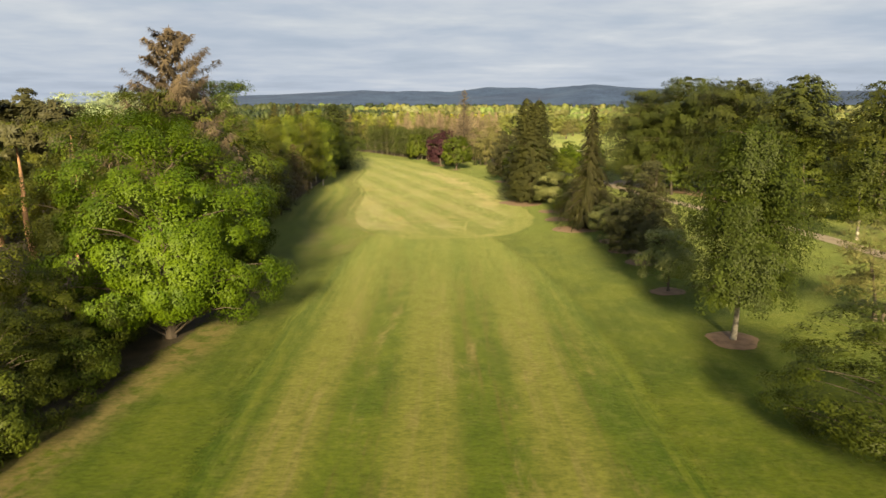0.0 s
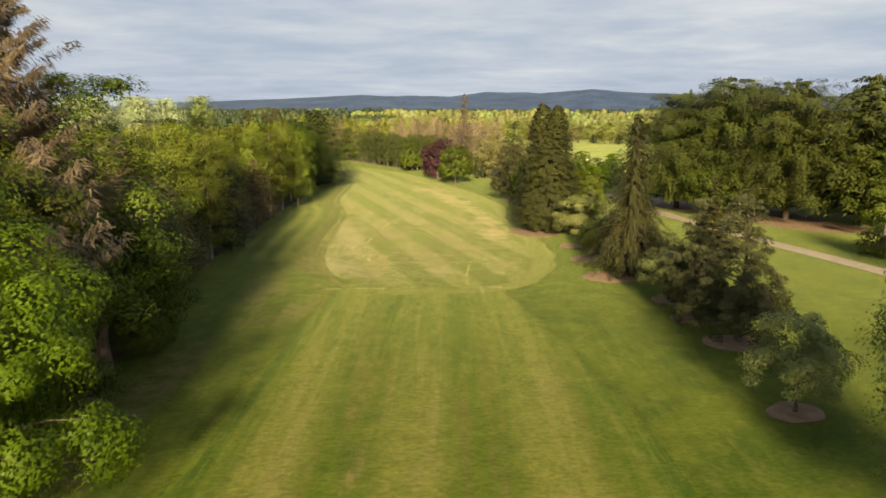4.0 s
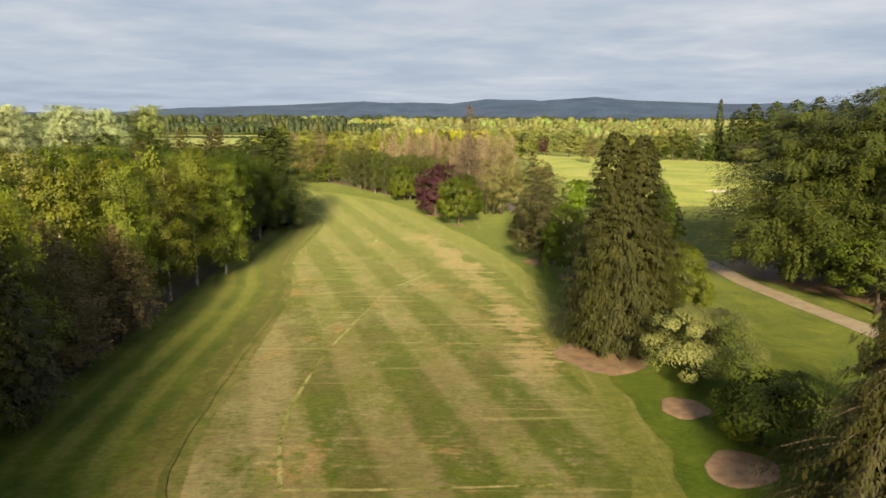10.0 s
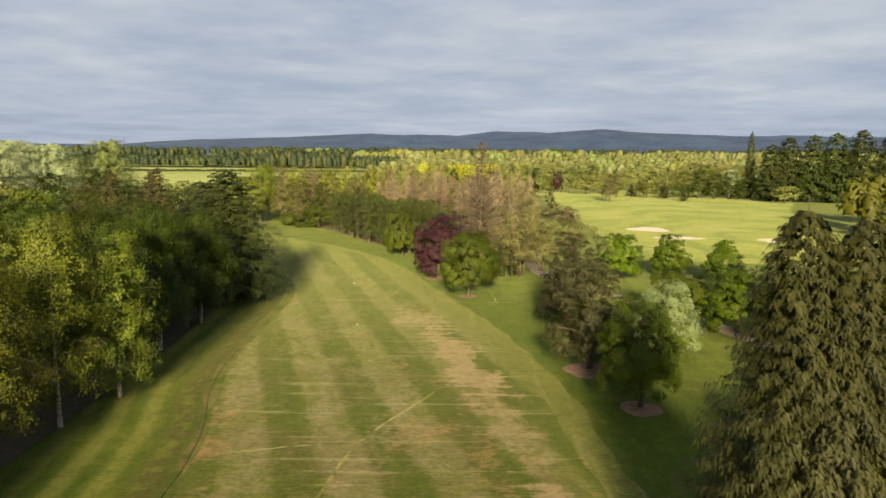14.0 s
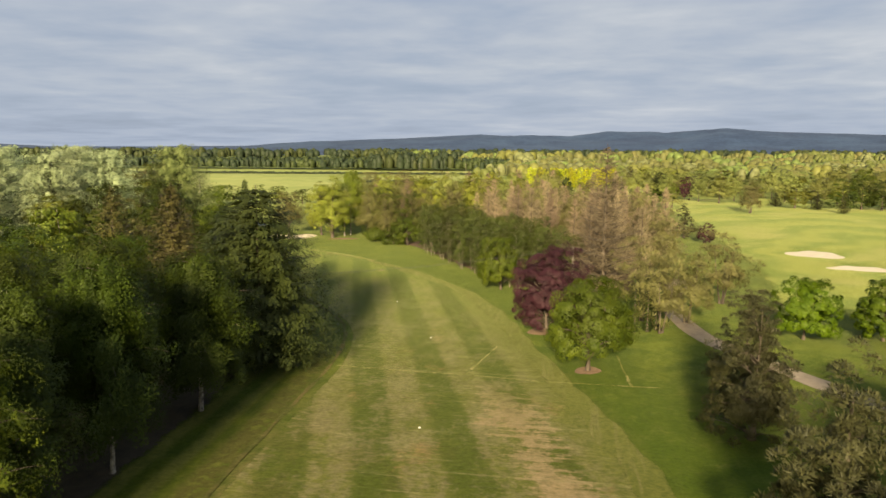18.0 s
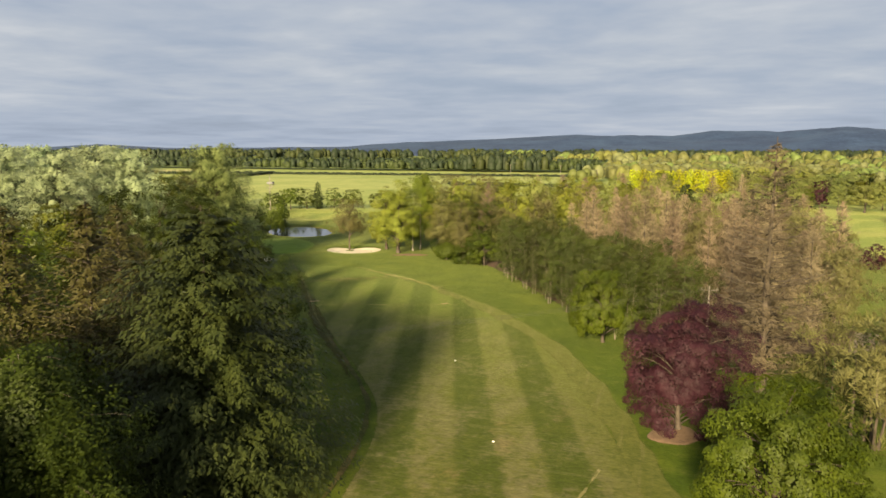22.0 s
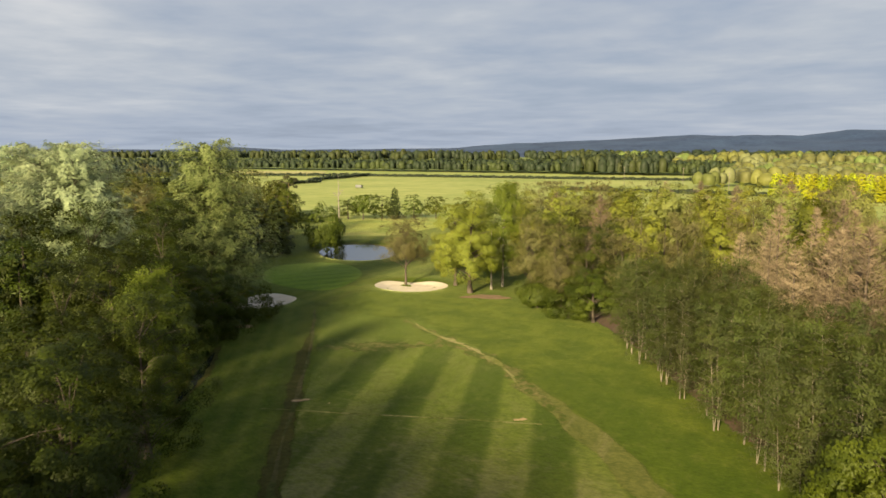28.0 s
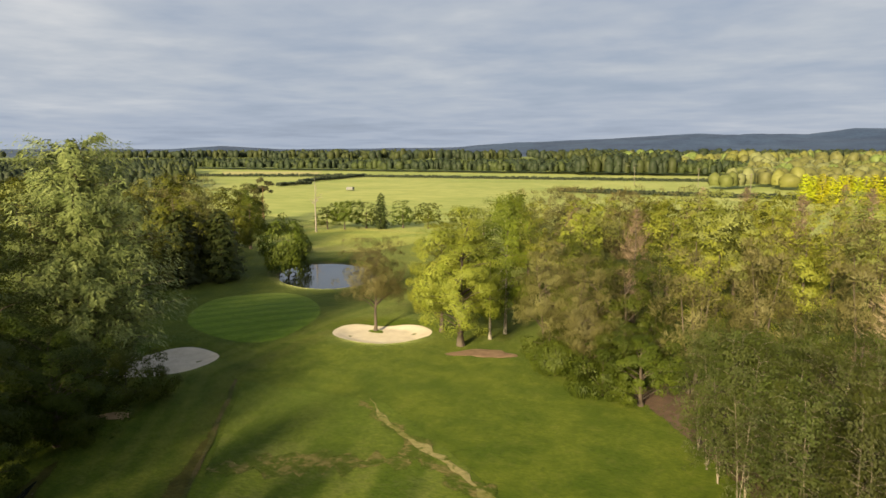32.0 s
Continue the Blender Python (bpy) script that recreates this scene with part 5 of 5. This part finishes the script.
strip("wood_litter", "litter", [(-1.6, 227.6), (-5.8, 234.6), (-15.9, 248.6), (-29.4, 272), (-37, 282.5)], [(26, 236), (22, 244), (10, 262), (-6, 286), (-20, 300)], 0.035, 40, 14, "reddish-brown leaf litter under the plantation, darkened for shade", "ground")
for row in range(4):
    for i in range(24 if row < 2 else 14):
        t = (i + rs.uniform(-0.3, 0.3) + 0.3 * (row % 2)) / (23 if row < 2 else 13)
        p = bend(min(max(t, 0), 1.02)) + np.array([1.4 + 2.9 * row + rs.uniform(-0.7, 0.7), 0.5 + 1.5 * row + rs.uniform(-0.8, 0.8)])
        plant("alder", p[0], p[1], rs.uniform(8.8, 11.2), rs.uniform(2.0, 2.7), False, 4, "alders of the plantation")


def larches(rs):
    t, w = rs.rand(), rs.uniform(12, 44)
    p = bend(t) + np.array([w, w * 0.42])
    return (p[0], p[1]) if (p[0] > 9 or p[1] > 236) and (p[0] < 19 or p[1] > 278) else None


for x, y in scatter(rs, 84, larches, 3.5):
    plant(rs.choice(["larch", "twig", "pine"], p=[.84, .12, .04]), x, y, rs.uniform(12.5, 16), rs.uniform(3.4, 4.6), True, 4, "bare larches of the plantation")
plant("fir", 2, 292, 16, 3.6, True)

# trees at the end of the hole and round the pond
for k, x, y, h, r, c in [
    ("thin", -68.4, 290.6, 11.2, 3.8, 0), ("spring", -56, 288.7, 15.8, 5.4, 0), ("spring", -60.5, 293, 13, 4, 0), ("birch", -53.4, 295.6, 17, 4.6, 0), ("twig", -47.5, 293, 12, 4, 0), ("broad", -44, 296, 12, 4.4, 0), ("twig", -41, 285.5, 11, 3.6, 0),
    ("broad", -37.5, 287, 11, 4, 0), ("bush", -43.5, 283.5, 4.2, 3.0, 0), ("bush", -38, 280, 4.2, 2.8, 0), ("broad", -34.5, 279, 7.5, 3.4, 0), ("twig", -31, 284, 13, 4.2, 0), ("alder", -36, 294, 12, 3.4, 0),
    ("spring", -60, 299, 14.5, 5, 1), ("spring", -47, 304, 16, 4.4, 1), ("larch", -41, 308, 14.5, 4, 1), ("spring", -33, 302, 14.5, 4.6, 1), ("twig", -26, 296, 14, 4.6, 1), ("spring", -22, 308, 14, 4.6, 1),
    ("far", -32, 318, 15, 5, 1), ("far", -50, 318, 13, 5, 1), ("far", -14, 318, 14, 5, 1), ("twig", -17, 300, 14, 4.4, 1), ("birch", -10, 308, 15, 4, 1),
    ("bush", -104.0, 318, 10.2, 4.3, 0), ("fir", -108.2, 306, 12.2, 4.2, 1), ("fir", -112.5, 302.5, 12.8, 4.4, 1), ("fir", -110.5, 299, 12.5, 4, 1), ("olive", -113, 301, 17.5, 5.4, 1), ("twig", -117, 309, 17, 5.4, 1), ("olive", -122, 300, 17, 5.4, 1),
    ("broad", -119, 291, 15, 5, 1), ("twig", -126, 312, 16.5, 5, 1), ("olive", -124, 326, 14, 4.6, 1), ("broad", -131, 338, 14, 4.6, 1), ("scots", -172, 389.5, 13.4, 3.2, 1), ("olive", -162, 372, 11, 4.6, 1), ("twig", -168, 380, 11.5, 4.6, 1), ("bush", -149, 362, 2.6, 4, 1), ("bush", -144, 366, 2.4, 4, 1),
    ("broad", -139, 378, 7, 3.8, 1), ("lime", -134, 379, 8.6, 4.2, 1), ("broad", -130, 384, 7.4, 3.8, 1), ("fir", -125.5, 384.5, 10.4, 2.4, 1), ("broad", -121, 389, 7.6, 3.8, 1), ("lime", -114, 391, 7, 3.8, 1), ("broad", -104, 392, 7, 3.8, 1), ("far", -94, 384, 8, 4, 1), ("far", -84, 388, 8, 4, 1), ("far", -72, 384, 8.5, 4.4, 1),
    ("olive", -147, 352, 13, 5, 1), ("olive", -134, 322, 15.5, 5.2, 1), ("far", -142, 334, 15, 5.4, 1), ("broad", -130, 286, 17, 6, 1), ("twig", -140, 300, 18, 6, 1),
    ("broad", -126, 274, 18, 6, 1), ("far", -148, 285, 18, 6, 1), ("olive", -152, 316, 16, 6, 1), ("far", -160, 336, 15, 6, 1), ("broad", -104, 284, 9, 4, 1), ("broad", -112, 284, 13, 5, 1),
    ("far", -165, 310, 17, 6, 1), ("far", -160, 270, 17, 6, 1), ("olive", -172, 352, 14, 6, 1), ("far", -180, 330, 15, 6, 1),
]:
    plant(k, x, y, h, r, bool(c))

# small round distance plates let into the turf
def distance_marker(x, y):
    v, f = tubes([([(0, 0, -0.03), (0, 0, 0.02), (0, 0, 0.045), (0, 0, 0.05)], [0.11, 0.11, 0.09, 0.01])], 14)
    ob = new("distance_marker", mesh_from("distance_marker", v, f, "white", True))
    ob.location = (x, y, float(ground_z(x, y)) + 0.04)
    tagged(ob, "small round white distance plate set in the fairway", "marker", "fairway markers")


for x, y in [(-9.8, 173.0), (-13.9, 199.6), (-22.4, 218.3)]:
    distance_marker(x, y)

# overhead line poles
def utility_pole(x, y, h, arm=1.8):
    top = new("utility_pole")
    top.location = (x, y, float(ground_z(x, y)) - 0.1)
    v, f = tubes([([(0, 0, 0), (0, 0, h * 0.5), (0, 0, h)], [0.16, 0.14, 0.11])], 8)
    part("post", mesh_from("post", v, f, "pole", True), top)
    v, f = tubes([([(-arm / 2, 0.12, h - 0.5), (0, 0.12, h - 0.5), (arm / 2, 0.12, h - 0.5)], [0.07, 0.07, 0.07])], 4)
    part("crossarm", mesh_from("crossarm", v, f, "pole"), top)
    for sx in (-0.45, 0.0, 0.45):
        v, f = tubes([([(sx * arm, 0.12, h - 0.44), (sx * arm, 0.12, h - 0.3), (sx * arm, 0.12, h - 0.18)], [0.05, 0.07, 0.03])], 6)
        part("insulator", mesh_from("insulator", v, f, "pole"), top)
    tagged(top, "weathered wooden utility pole with a crossarm", "pole", "utility poles")


for x, y, h in [(2.8, 231.5, 7.2), (-41, 185, 8.6), (-40, 585, 11), (-8, 600, 11), (24, 612, 11), (60, 628, 11), (-70, 640, 12), (-110, 660, 12), (96, 560, 10), (30, 470, 10)]:
    utility_pole(x, y, h)


def overhead_wire(a, b, sag):
    t = np.linspace(0, 1, 24)[:, None]
    p = np.array(a) * (1 - t) + np.array(b) * t
    p[:, 2] -= sag * 4 * (t * (1 - t))[:, 0]
    v, f = tubes([(p, np.full(24, 0.007))], 4)
    tagged(new("overhead_wire", mesh_from("overhead_wire", v, f, "wire", True)), "thin grey overhead wire slung between poles", "wire", "wires over the fairway")


ends = [(x, y, float(ground_z(x, y)) - 0.1 + h - 0.2) for x, y, h in ((2.8, 231.5, 7.2), (-41, 185, 8.6))]
for s in (-0.81, 0.0, 0.81):
    overhead_wire((ends[0][0] + s, ends[0][1] + 0.12, ends[0][2]), (ends[1][0] + s, ends[1][1] + 0.12, ends[1][2]), 0.9)


def farm_trailer(x, y):
    top = new("farm_trailer")
    top.location = (x, y, float(ground_z(x, y)))
    bm = bmesh.new()
    bmesh.ops.create_cube(bm, size=1, matrix=Matrix.Translation((0, 0, 1.35)) @ Matrix.Diagonal((4.2, 2, 1.5, 1)))
    bmesh.ops.bevel(bm, geom=bm.edges[:], offset=0.12, segments=2, affect="EDGES")
    me = bpy.data.meshes.new("body")
    bm.to_mesh(me)
    bm.free()
    me.materials.append(M["grey"])
    part("body", me, top)
    for sx in (-1.3, 1.3):
        for sy in (-0.95, 0.95):
            v, f = tubes([([(sx, sy - 0.15, 0.5), (sx, sy, 0.5), (sx, sy + 0.15, 0.5)], [0.5, 0.5, 0.5])], 12)
            part("wheel", mesh_from("wheel", v, f, "grey"), top)
    tagged(top, "dull grey farm trailer standing in the field", "trailer")


farm_trailer(-240, 538)

# a dead standing tree beyond the pond
def dead_tree(x, y, h, r=0.24, mat="greybark", label="bare dead tree with a bleached grey trunk"):
    rs = np.random.RandomState(3)
    p, q = trunk_path(rs, h, r, 0.03, 10, 0.12)
    paths = [(p, q)]
    for i in range(12):
        z = h * rs.uniform(0.3, 0.92)
        a, L = rs.rand() * 6.28, rs.uniform(1.0, 3.0)
        t = np.linspace(0, 1, 4)
        s = np.array([np.interp(z, p[:, 2], p[:, 0]), np.interp(z, p[:, 2], p[:, 1]), z])
        paths.append((s + np.column_stack([math.cos(a) * L * t, math.sin(a) * L * t, 0.7 * L * t]), 0.28 * r * (1 - 0.8 * t)))
    v, f = tubes(paths, 6)
    top = new("dead_tree")
    top.location = (x, y, float(ground_z(x, y)) - 0.05)
    part("trunk", mesh_from("trunk", v, f, mat, True), top)
    tagged(top, label, "tree")


dead_tree(-137.4, 370.6, 14.8)
dead_tree(-54.1, 292.6, 9.5, 0.17, "birchbark", "dead white birch with broken bare branches")

# the neighbouring hole and the woods behind it
for x, y, h, r in [(109, 412, 12, 5.4), (115, 410, 13, 5.6), (121, 407, 13, 5.6), (127, 406, 12.6, 5.6), (133, 403, 13.4, 5.4)]:
    plant("deep", x, y, h * 0.95, r, True, label="dark dense evergreen in a row", group="dark evergreens")
for k, x, y, h, r in [("fir", 140, 395, 25, 8), ("fir", 148, 396, 28, 9), ("fir", 156, 391, 29, 9), ("fir", 164, 388, 30, 9.5), ("fir", 172, 384, 31, 9.5), ("fir", 183, 382, 30, 9), ("fir", 137, 409, 31, 2.8), ("copper", 56.8, 451, 10.4, 4.0), ("silver", 131, 414, 13, 5), ("fir", 49.6, 480, 12, 6.5)]:
    plant(k, x, y, h, r, True)
for x in np.arange(-17, 32, 3.0):
    plant("gold", x + rs.uniform(-0.5, 0.5), 541 + rs.uniform(-1.2, 1.2) - 0.1 * x, rs.uniform(11.3, 12.8), 3.1, True, 2, "golden conifers of the hedge")


def course(rs):
    x, y = rs.uniform(28, 210), rs.uniform(376, 474)
    return (x, y) if x > 135 or y > 440 else None


for k, x, y, h, r in [("far", 67.9, 433.1, 10.9, 6.5), ("twig", 68.1, 384, 11, 4.6), ("young", 86.6, 418.9, 5.8, 3.6), ("olive", 91.6, 411.6, 11.7, 5.6), ("twig", 80, 428, 10, 5), ("young", 97.6, 405, 6.4, 3.6), ("young", 101, 388.9, 7.5, 2.8),
                      ("lime", 138, 469, 14, 6), ("lime", 33, 419, 5.6, 3.8), ("lime", 38, 411, 6, 3.8), ("far", 43.9, 402, 6.6, 3.6), 
                      ("lime", 50, 440, 8, 2.6), ("far", 106, 430, 11, 5), ("spring", 116, 436, 10, 5)]:
    plant(k, x, y, h, r, True, 3, "trees of the neighbouring hole")
for x, y in scatter(rs, 34, course, 9):
    plant(rs.choice(["far", "far", "lime", "twig", "pine", "copper", "olive"], p=[.3, .24, .14, .1, .12, .02, .08]), x, y, rs.uniform(6, 12), rs.uniform(3, 5), True, 3, "trees of the neighbouring hole")


def behind(rs):
    x, y = rs.uniform(-64, 40), rs.uniform(322, 372)
    return (x, y) if x < 16 + (y - 320) * 0.1 else None


for x, y in scatter(rs, 46, behind, 7):
    plant(rs.choice(["far", "spring", "twig", "larch", "birch"], p=[.1, .3, .3, .18, .12]), x, y, rs.uniform(12.5, 16.5), rs.uniform(4.2, 5.8), True, 3, "trees of the wood")


# ---- far woods, hedges and hills ----
def far_wood(name, leaf, places, label, seed, quads=26, size=2.2, inner=0.9):
    """Many far trees as one mass of leaf clumps."""
    rs = np.random.RandomState(seed)
    B = Blades()
    P = np.repeat(np.array(places), 3, axis=0)
    n = len(P)
    turn, out = np.tile([0.4, 2.5, 4.6], n // 3) + rs.uniform(-0.7, 0.7, n), P[:, 3] * rs.uniform(0.4, 0.8, n)
    P[:, 0] += np.cos(turn) * out
    P[:, 1] += np.sin(turn) * out
    P[:, 2] *= np.tile([1.0, 0.92, 0.82], n // 3) * rs.uniform(0.9, 1.08, n)
    P[:, 3] *= rs.uniform(0.5, 0.72, n)
    quads = quads // 3
    for k in range(quads):
        d = sphere_dirs(rs, n)
        d[:, 2] = np.abs(d[:, 2]) * 1.15 - 0.3
        lump = 1 + 0.26 * np.sin(d[:, 0] * 5 + P[:, 0]) * np.cos(d[:, 1] * 5 + P[:, 1]) - 0.22 * rs.rand(n) ** 2
        c = np.column_stack([P[:, 0] + d[:, 0] * P[:, 3] * lump, P[:, 1] + d[:, 1] * P[:, 3] * lump, P[:, 2] * (0.5 + 0.47 * d[:, 2] * lump)])
        w = sphere_dirs(rs, n)
        w = w - d * np.sum(w * d, 1, keepdims=True)
        sz = size * (P[:, 2] / 13) * rs.uniform(0.7, 1.3, n)
        B.add(c, w, d + 0.25 * sphere_dirs(rs, n), sz, sz * 0.75, d)
    v, f = B.arrays()
    # a lumpy inner crown close under the leaves of each tree
    na, nb = 8, 5
    a, b = np.meshgrid(np.linspace(0, 2 * np.pi, na + 1)[:-1], np.linspace(-0.7, 1.5, nb), indexing="ij")
    d = np.stack([np.cos(a) * np.cos(b) ** 0.6, np.sin(a) * np.cos(b) ** 0.6, np.sin(b)], -1).reshape(-1, 3)
    lump = 1 + 0.26 * np.sin(d[None, :, 0] * 5 + P[:, :1]) * np.cos(d[None, :, 1] * 5 + P[:, 1:2]) + 0.1 * np.sin(d[None, :, 2] * 9 + d[None, :, 0] * 7 + P[:, :1] * 3)
    core = np.stack([P[:, :1] + d[None, :, 0] * P[:, 3:] * lump * inner, P[:, 1:2] + d[None, :, 1] * P[:, 3:] * lump * inner, P[:, 2:3] * (0.48 + 0.49 * inner * d[None, :, 2] * (0.75 + 0.25 * lump))], -1)
    i, j = np.meshgrid(np.arange(na), np.arange(nb - 1), indexing="ij")
    k = (i + 1) % na
    q = np.stack([i * nb + j, k * nb + j, k * nb + j + 1, i * nb + j, k * nb + j + 1, i * nb + j + 1], -1).reshape(-1, 3)
    q = (q[None] + (np.arange(n) * na * nb)[:, None, None]).reshape(-1, 3)
    tagged(new(name, mesh_from(name, np.concatenate([core.reshape(-1, 3), v]), np.concatenate([q, f + n * na * nb]), leaf, True)), label, "woodland", "", "stuff")


def belt(rs, n, x0, x1, y0, y1, h0, h1, r=5.0):
    return [(rs.uniform(x0, x1), rs.uniform(y0, y1), rs.uniform(h0, h1), r * rs.uniform(0.7, 1.3)) for _ in range(n)]


def region(x0, x1, y0, y1):
    return lambda r: (r.uniform(x0, x1), r.uniform(y0, y1))


def lawn_gaps(r):
    x, y = r.uniform(30, 520), r.uniform(474, 640)
    return (x, y) if noise.noise(Vector((x * 0.012, y * 0.02, 3.0))) > -0.16 else None


woods_rs = np.random.RandomState(31)
for x, y in scatter(woods_rs, 230, lawn_gaps, 9.0):
    plant(woods_rs.choice(["far", "farlime", "spring", "olive", "broad", "twig", "pine"], p=[.48, .25, .12, .03, .02, .06, .04]), x, y, woods_rs.uniform(8, 13.5), woods_rs.uniform(4.2, 6.8), "distant", 3, "trees behind the neighbouring hole")
side_places = [(x, y, rs.uniform(10, 15), rs.uniform(4, 6)) for x, y in scatter(rs, 60, region(200, 420, 300, 470), 9)]
plain_places = [(x, y, rs.uniform(9, 14), rs.uniform(6.5, 10)) for x, y in scatter(rs, 420, region(-60, 900, 640, 900), 10)] + belt(rs, 560, -300, 1500, 900, 1500, 10, 17, 10) + belt(rs, 260, -300, 1500, 1150, 1500, 19, 25, 11)
WOODS = [("far_leaf", 0.1, "yellow-green woodland with sunlight in its colour"), ("far_green_leaf", 0.17, "mixed green woodland"), ("far_green_leaf", 0.2, "fresh green woodland"), ("twig_leaf", 0.04, "brown leafless woodland"),
         ("mint_leaf", 0.14, "pale green woodland"), ("far_olive_leaf", 0.35, "olive woodland")]
for places, words, quads, size, seed in ((side_places, " beside the neighbouring hole", 330, 0.85, 1), (plain_places, " spread over the plain", 80, 1.9, 20)):
    pick = rs.choice(len(WOODS), len(places), p=[w[1] for w in WOODS])
    for n, (leaf, share, label) in enumerate(WOODS):
        chosen = [p for p, q in zip(places, pick) if q == n]
        if chosen:
            far_wood("far_woodland", leaf, chosen, label + words, seed + n, quads, size)
for leaf, share, seed in (("farwood_leaf", 1.0, 2), ("farwood_green_leaf", 0.6, 12)):
    far_wood("far_woodland", leaf, belt(rs, int(330 * share), -760, -60, 852, 900, 12, 17, 7.0), "line of woodland beyond the fields", seed + 60, 75, 1.7, 0.72)
    far_wood("far_woodland", leaf, belt(rs, int(90 * share), -200, -120, 840, 900, 17, 22, 6.5) + belt(rs, int(420 * share), -2200, 1800, 1500, 2600, 22, 30, 14),
             "line of woodland beyond the fields", seed, 60, 2.2)
    far_wood("far_woodland", leaf, [p for p in belt(rs, int(700 * share), -760, -290, 300, 800, 12, 17) if p[1] - 214 < (-p[0] - 24) * 0.96], "woodland beside the fields", seed + 30, 90, 1.2, 0.8)
far_wood("far_woodland", "olive_leaf", belt(rs, 300, -420, -150, -20, 270, 11, 17) + belt(rs, 100, -420, -215, 270, 380, 11, 17) + belt(rs, 260, 100, 330, -20, 300, 12, 18) + belt(rs, 260, -420, 330, -160, -40, 11, 17), "mixed woodland round the course", 3, 200, 1.4, 0.7)


def hedge(a, b, h):
    n = int(math.hypot(b[0] - a[0], b[1] - a[1]) / 2.2)
    return [(a[0] + (b[0] - a[0]) * i / n, a[1] + (b[1] - a[1]) * i / n, h * rs.uniform(0.8, 1.2), 1.9) for i in range(n + 1)]


far_wood("field_hedge", "farwood_leaf", hedge((-520, 640), (-345, 712), 3) + hedge((-325, 604), (-345, 712), 3.2) + hedge((-305, 556), (-306, 588), 2.8) + hedge((-345, 712), (-60, 735), 2.6) + hedge((-130, 573), (-10, 560), 2.6), "clipped dark field hedge", 4, 30, 2.6)


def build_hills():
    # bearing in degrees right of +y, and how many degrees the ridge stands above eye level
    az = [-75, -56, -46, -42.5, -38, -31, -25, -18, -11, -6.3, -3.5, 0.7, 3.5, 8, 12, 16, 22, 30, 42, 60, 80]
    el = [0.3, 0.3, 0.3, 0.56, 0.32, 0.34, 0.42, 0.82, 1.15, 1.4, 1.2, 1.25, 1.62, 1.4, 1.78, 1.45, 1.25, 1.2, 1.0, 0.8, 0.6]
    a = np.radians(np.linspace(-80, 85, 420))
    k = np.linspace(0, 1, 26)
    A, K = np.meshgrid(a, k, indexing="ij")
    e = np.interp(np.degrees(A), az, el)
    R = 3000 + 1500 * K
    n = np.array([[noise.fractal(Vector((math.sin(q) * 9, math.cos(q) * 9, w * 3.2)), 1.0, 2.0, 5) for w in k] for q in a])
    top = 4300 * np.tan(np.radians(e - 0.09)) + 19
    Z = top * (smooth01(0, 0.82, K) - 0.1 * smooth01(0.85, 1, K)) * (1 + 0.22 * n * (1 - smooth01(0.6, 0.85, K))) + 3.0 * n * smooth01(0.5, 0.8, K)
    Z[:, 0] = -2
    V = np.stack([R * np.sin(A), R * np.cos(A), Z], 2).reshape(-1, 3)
    tagged(new("hills", mesh_from("hills", V, grid_faces(len(a), len(k)), "hill", True)), "long low hills on the horizon with blue haze in their colour", "hill", "", "structure")


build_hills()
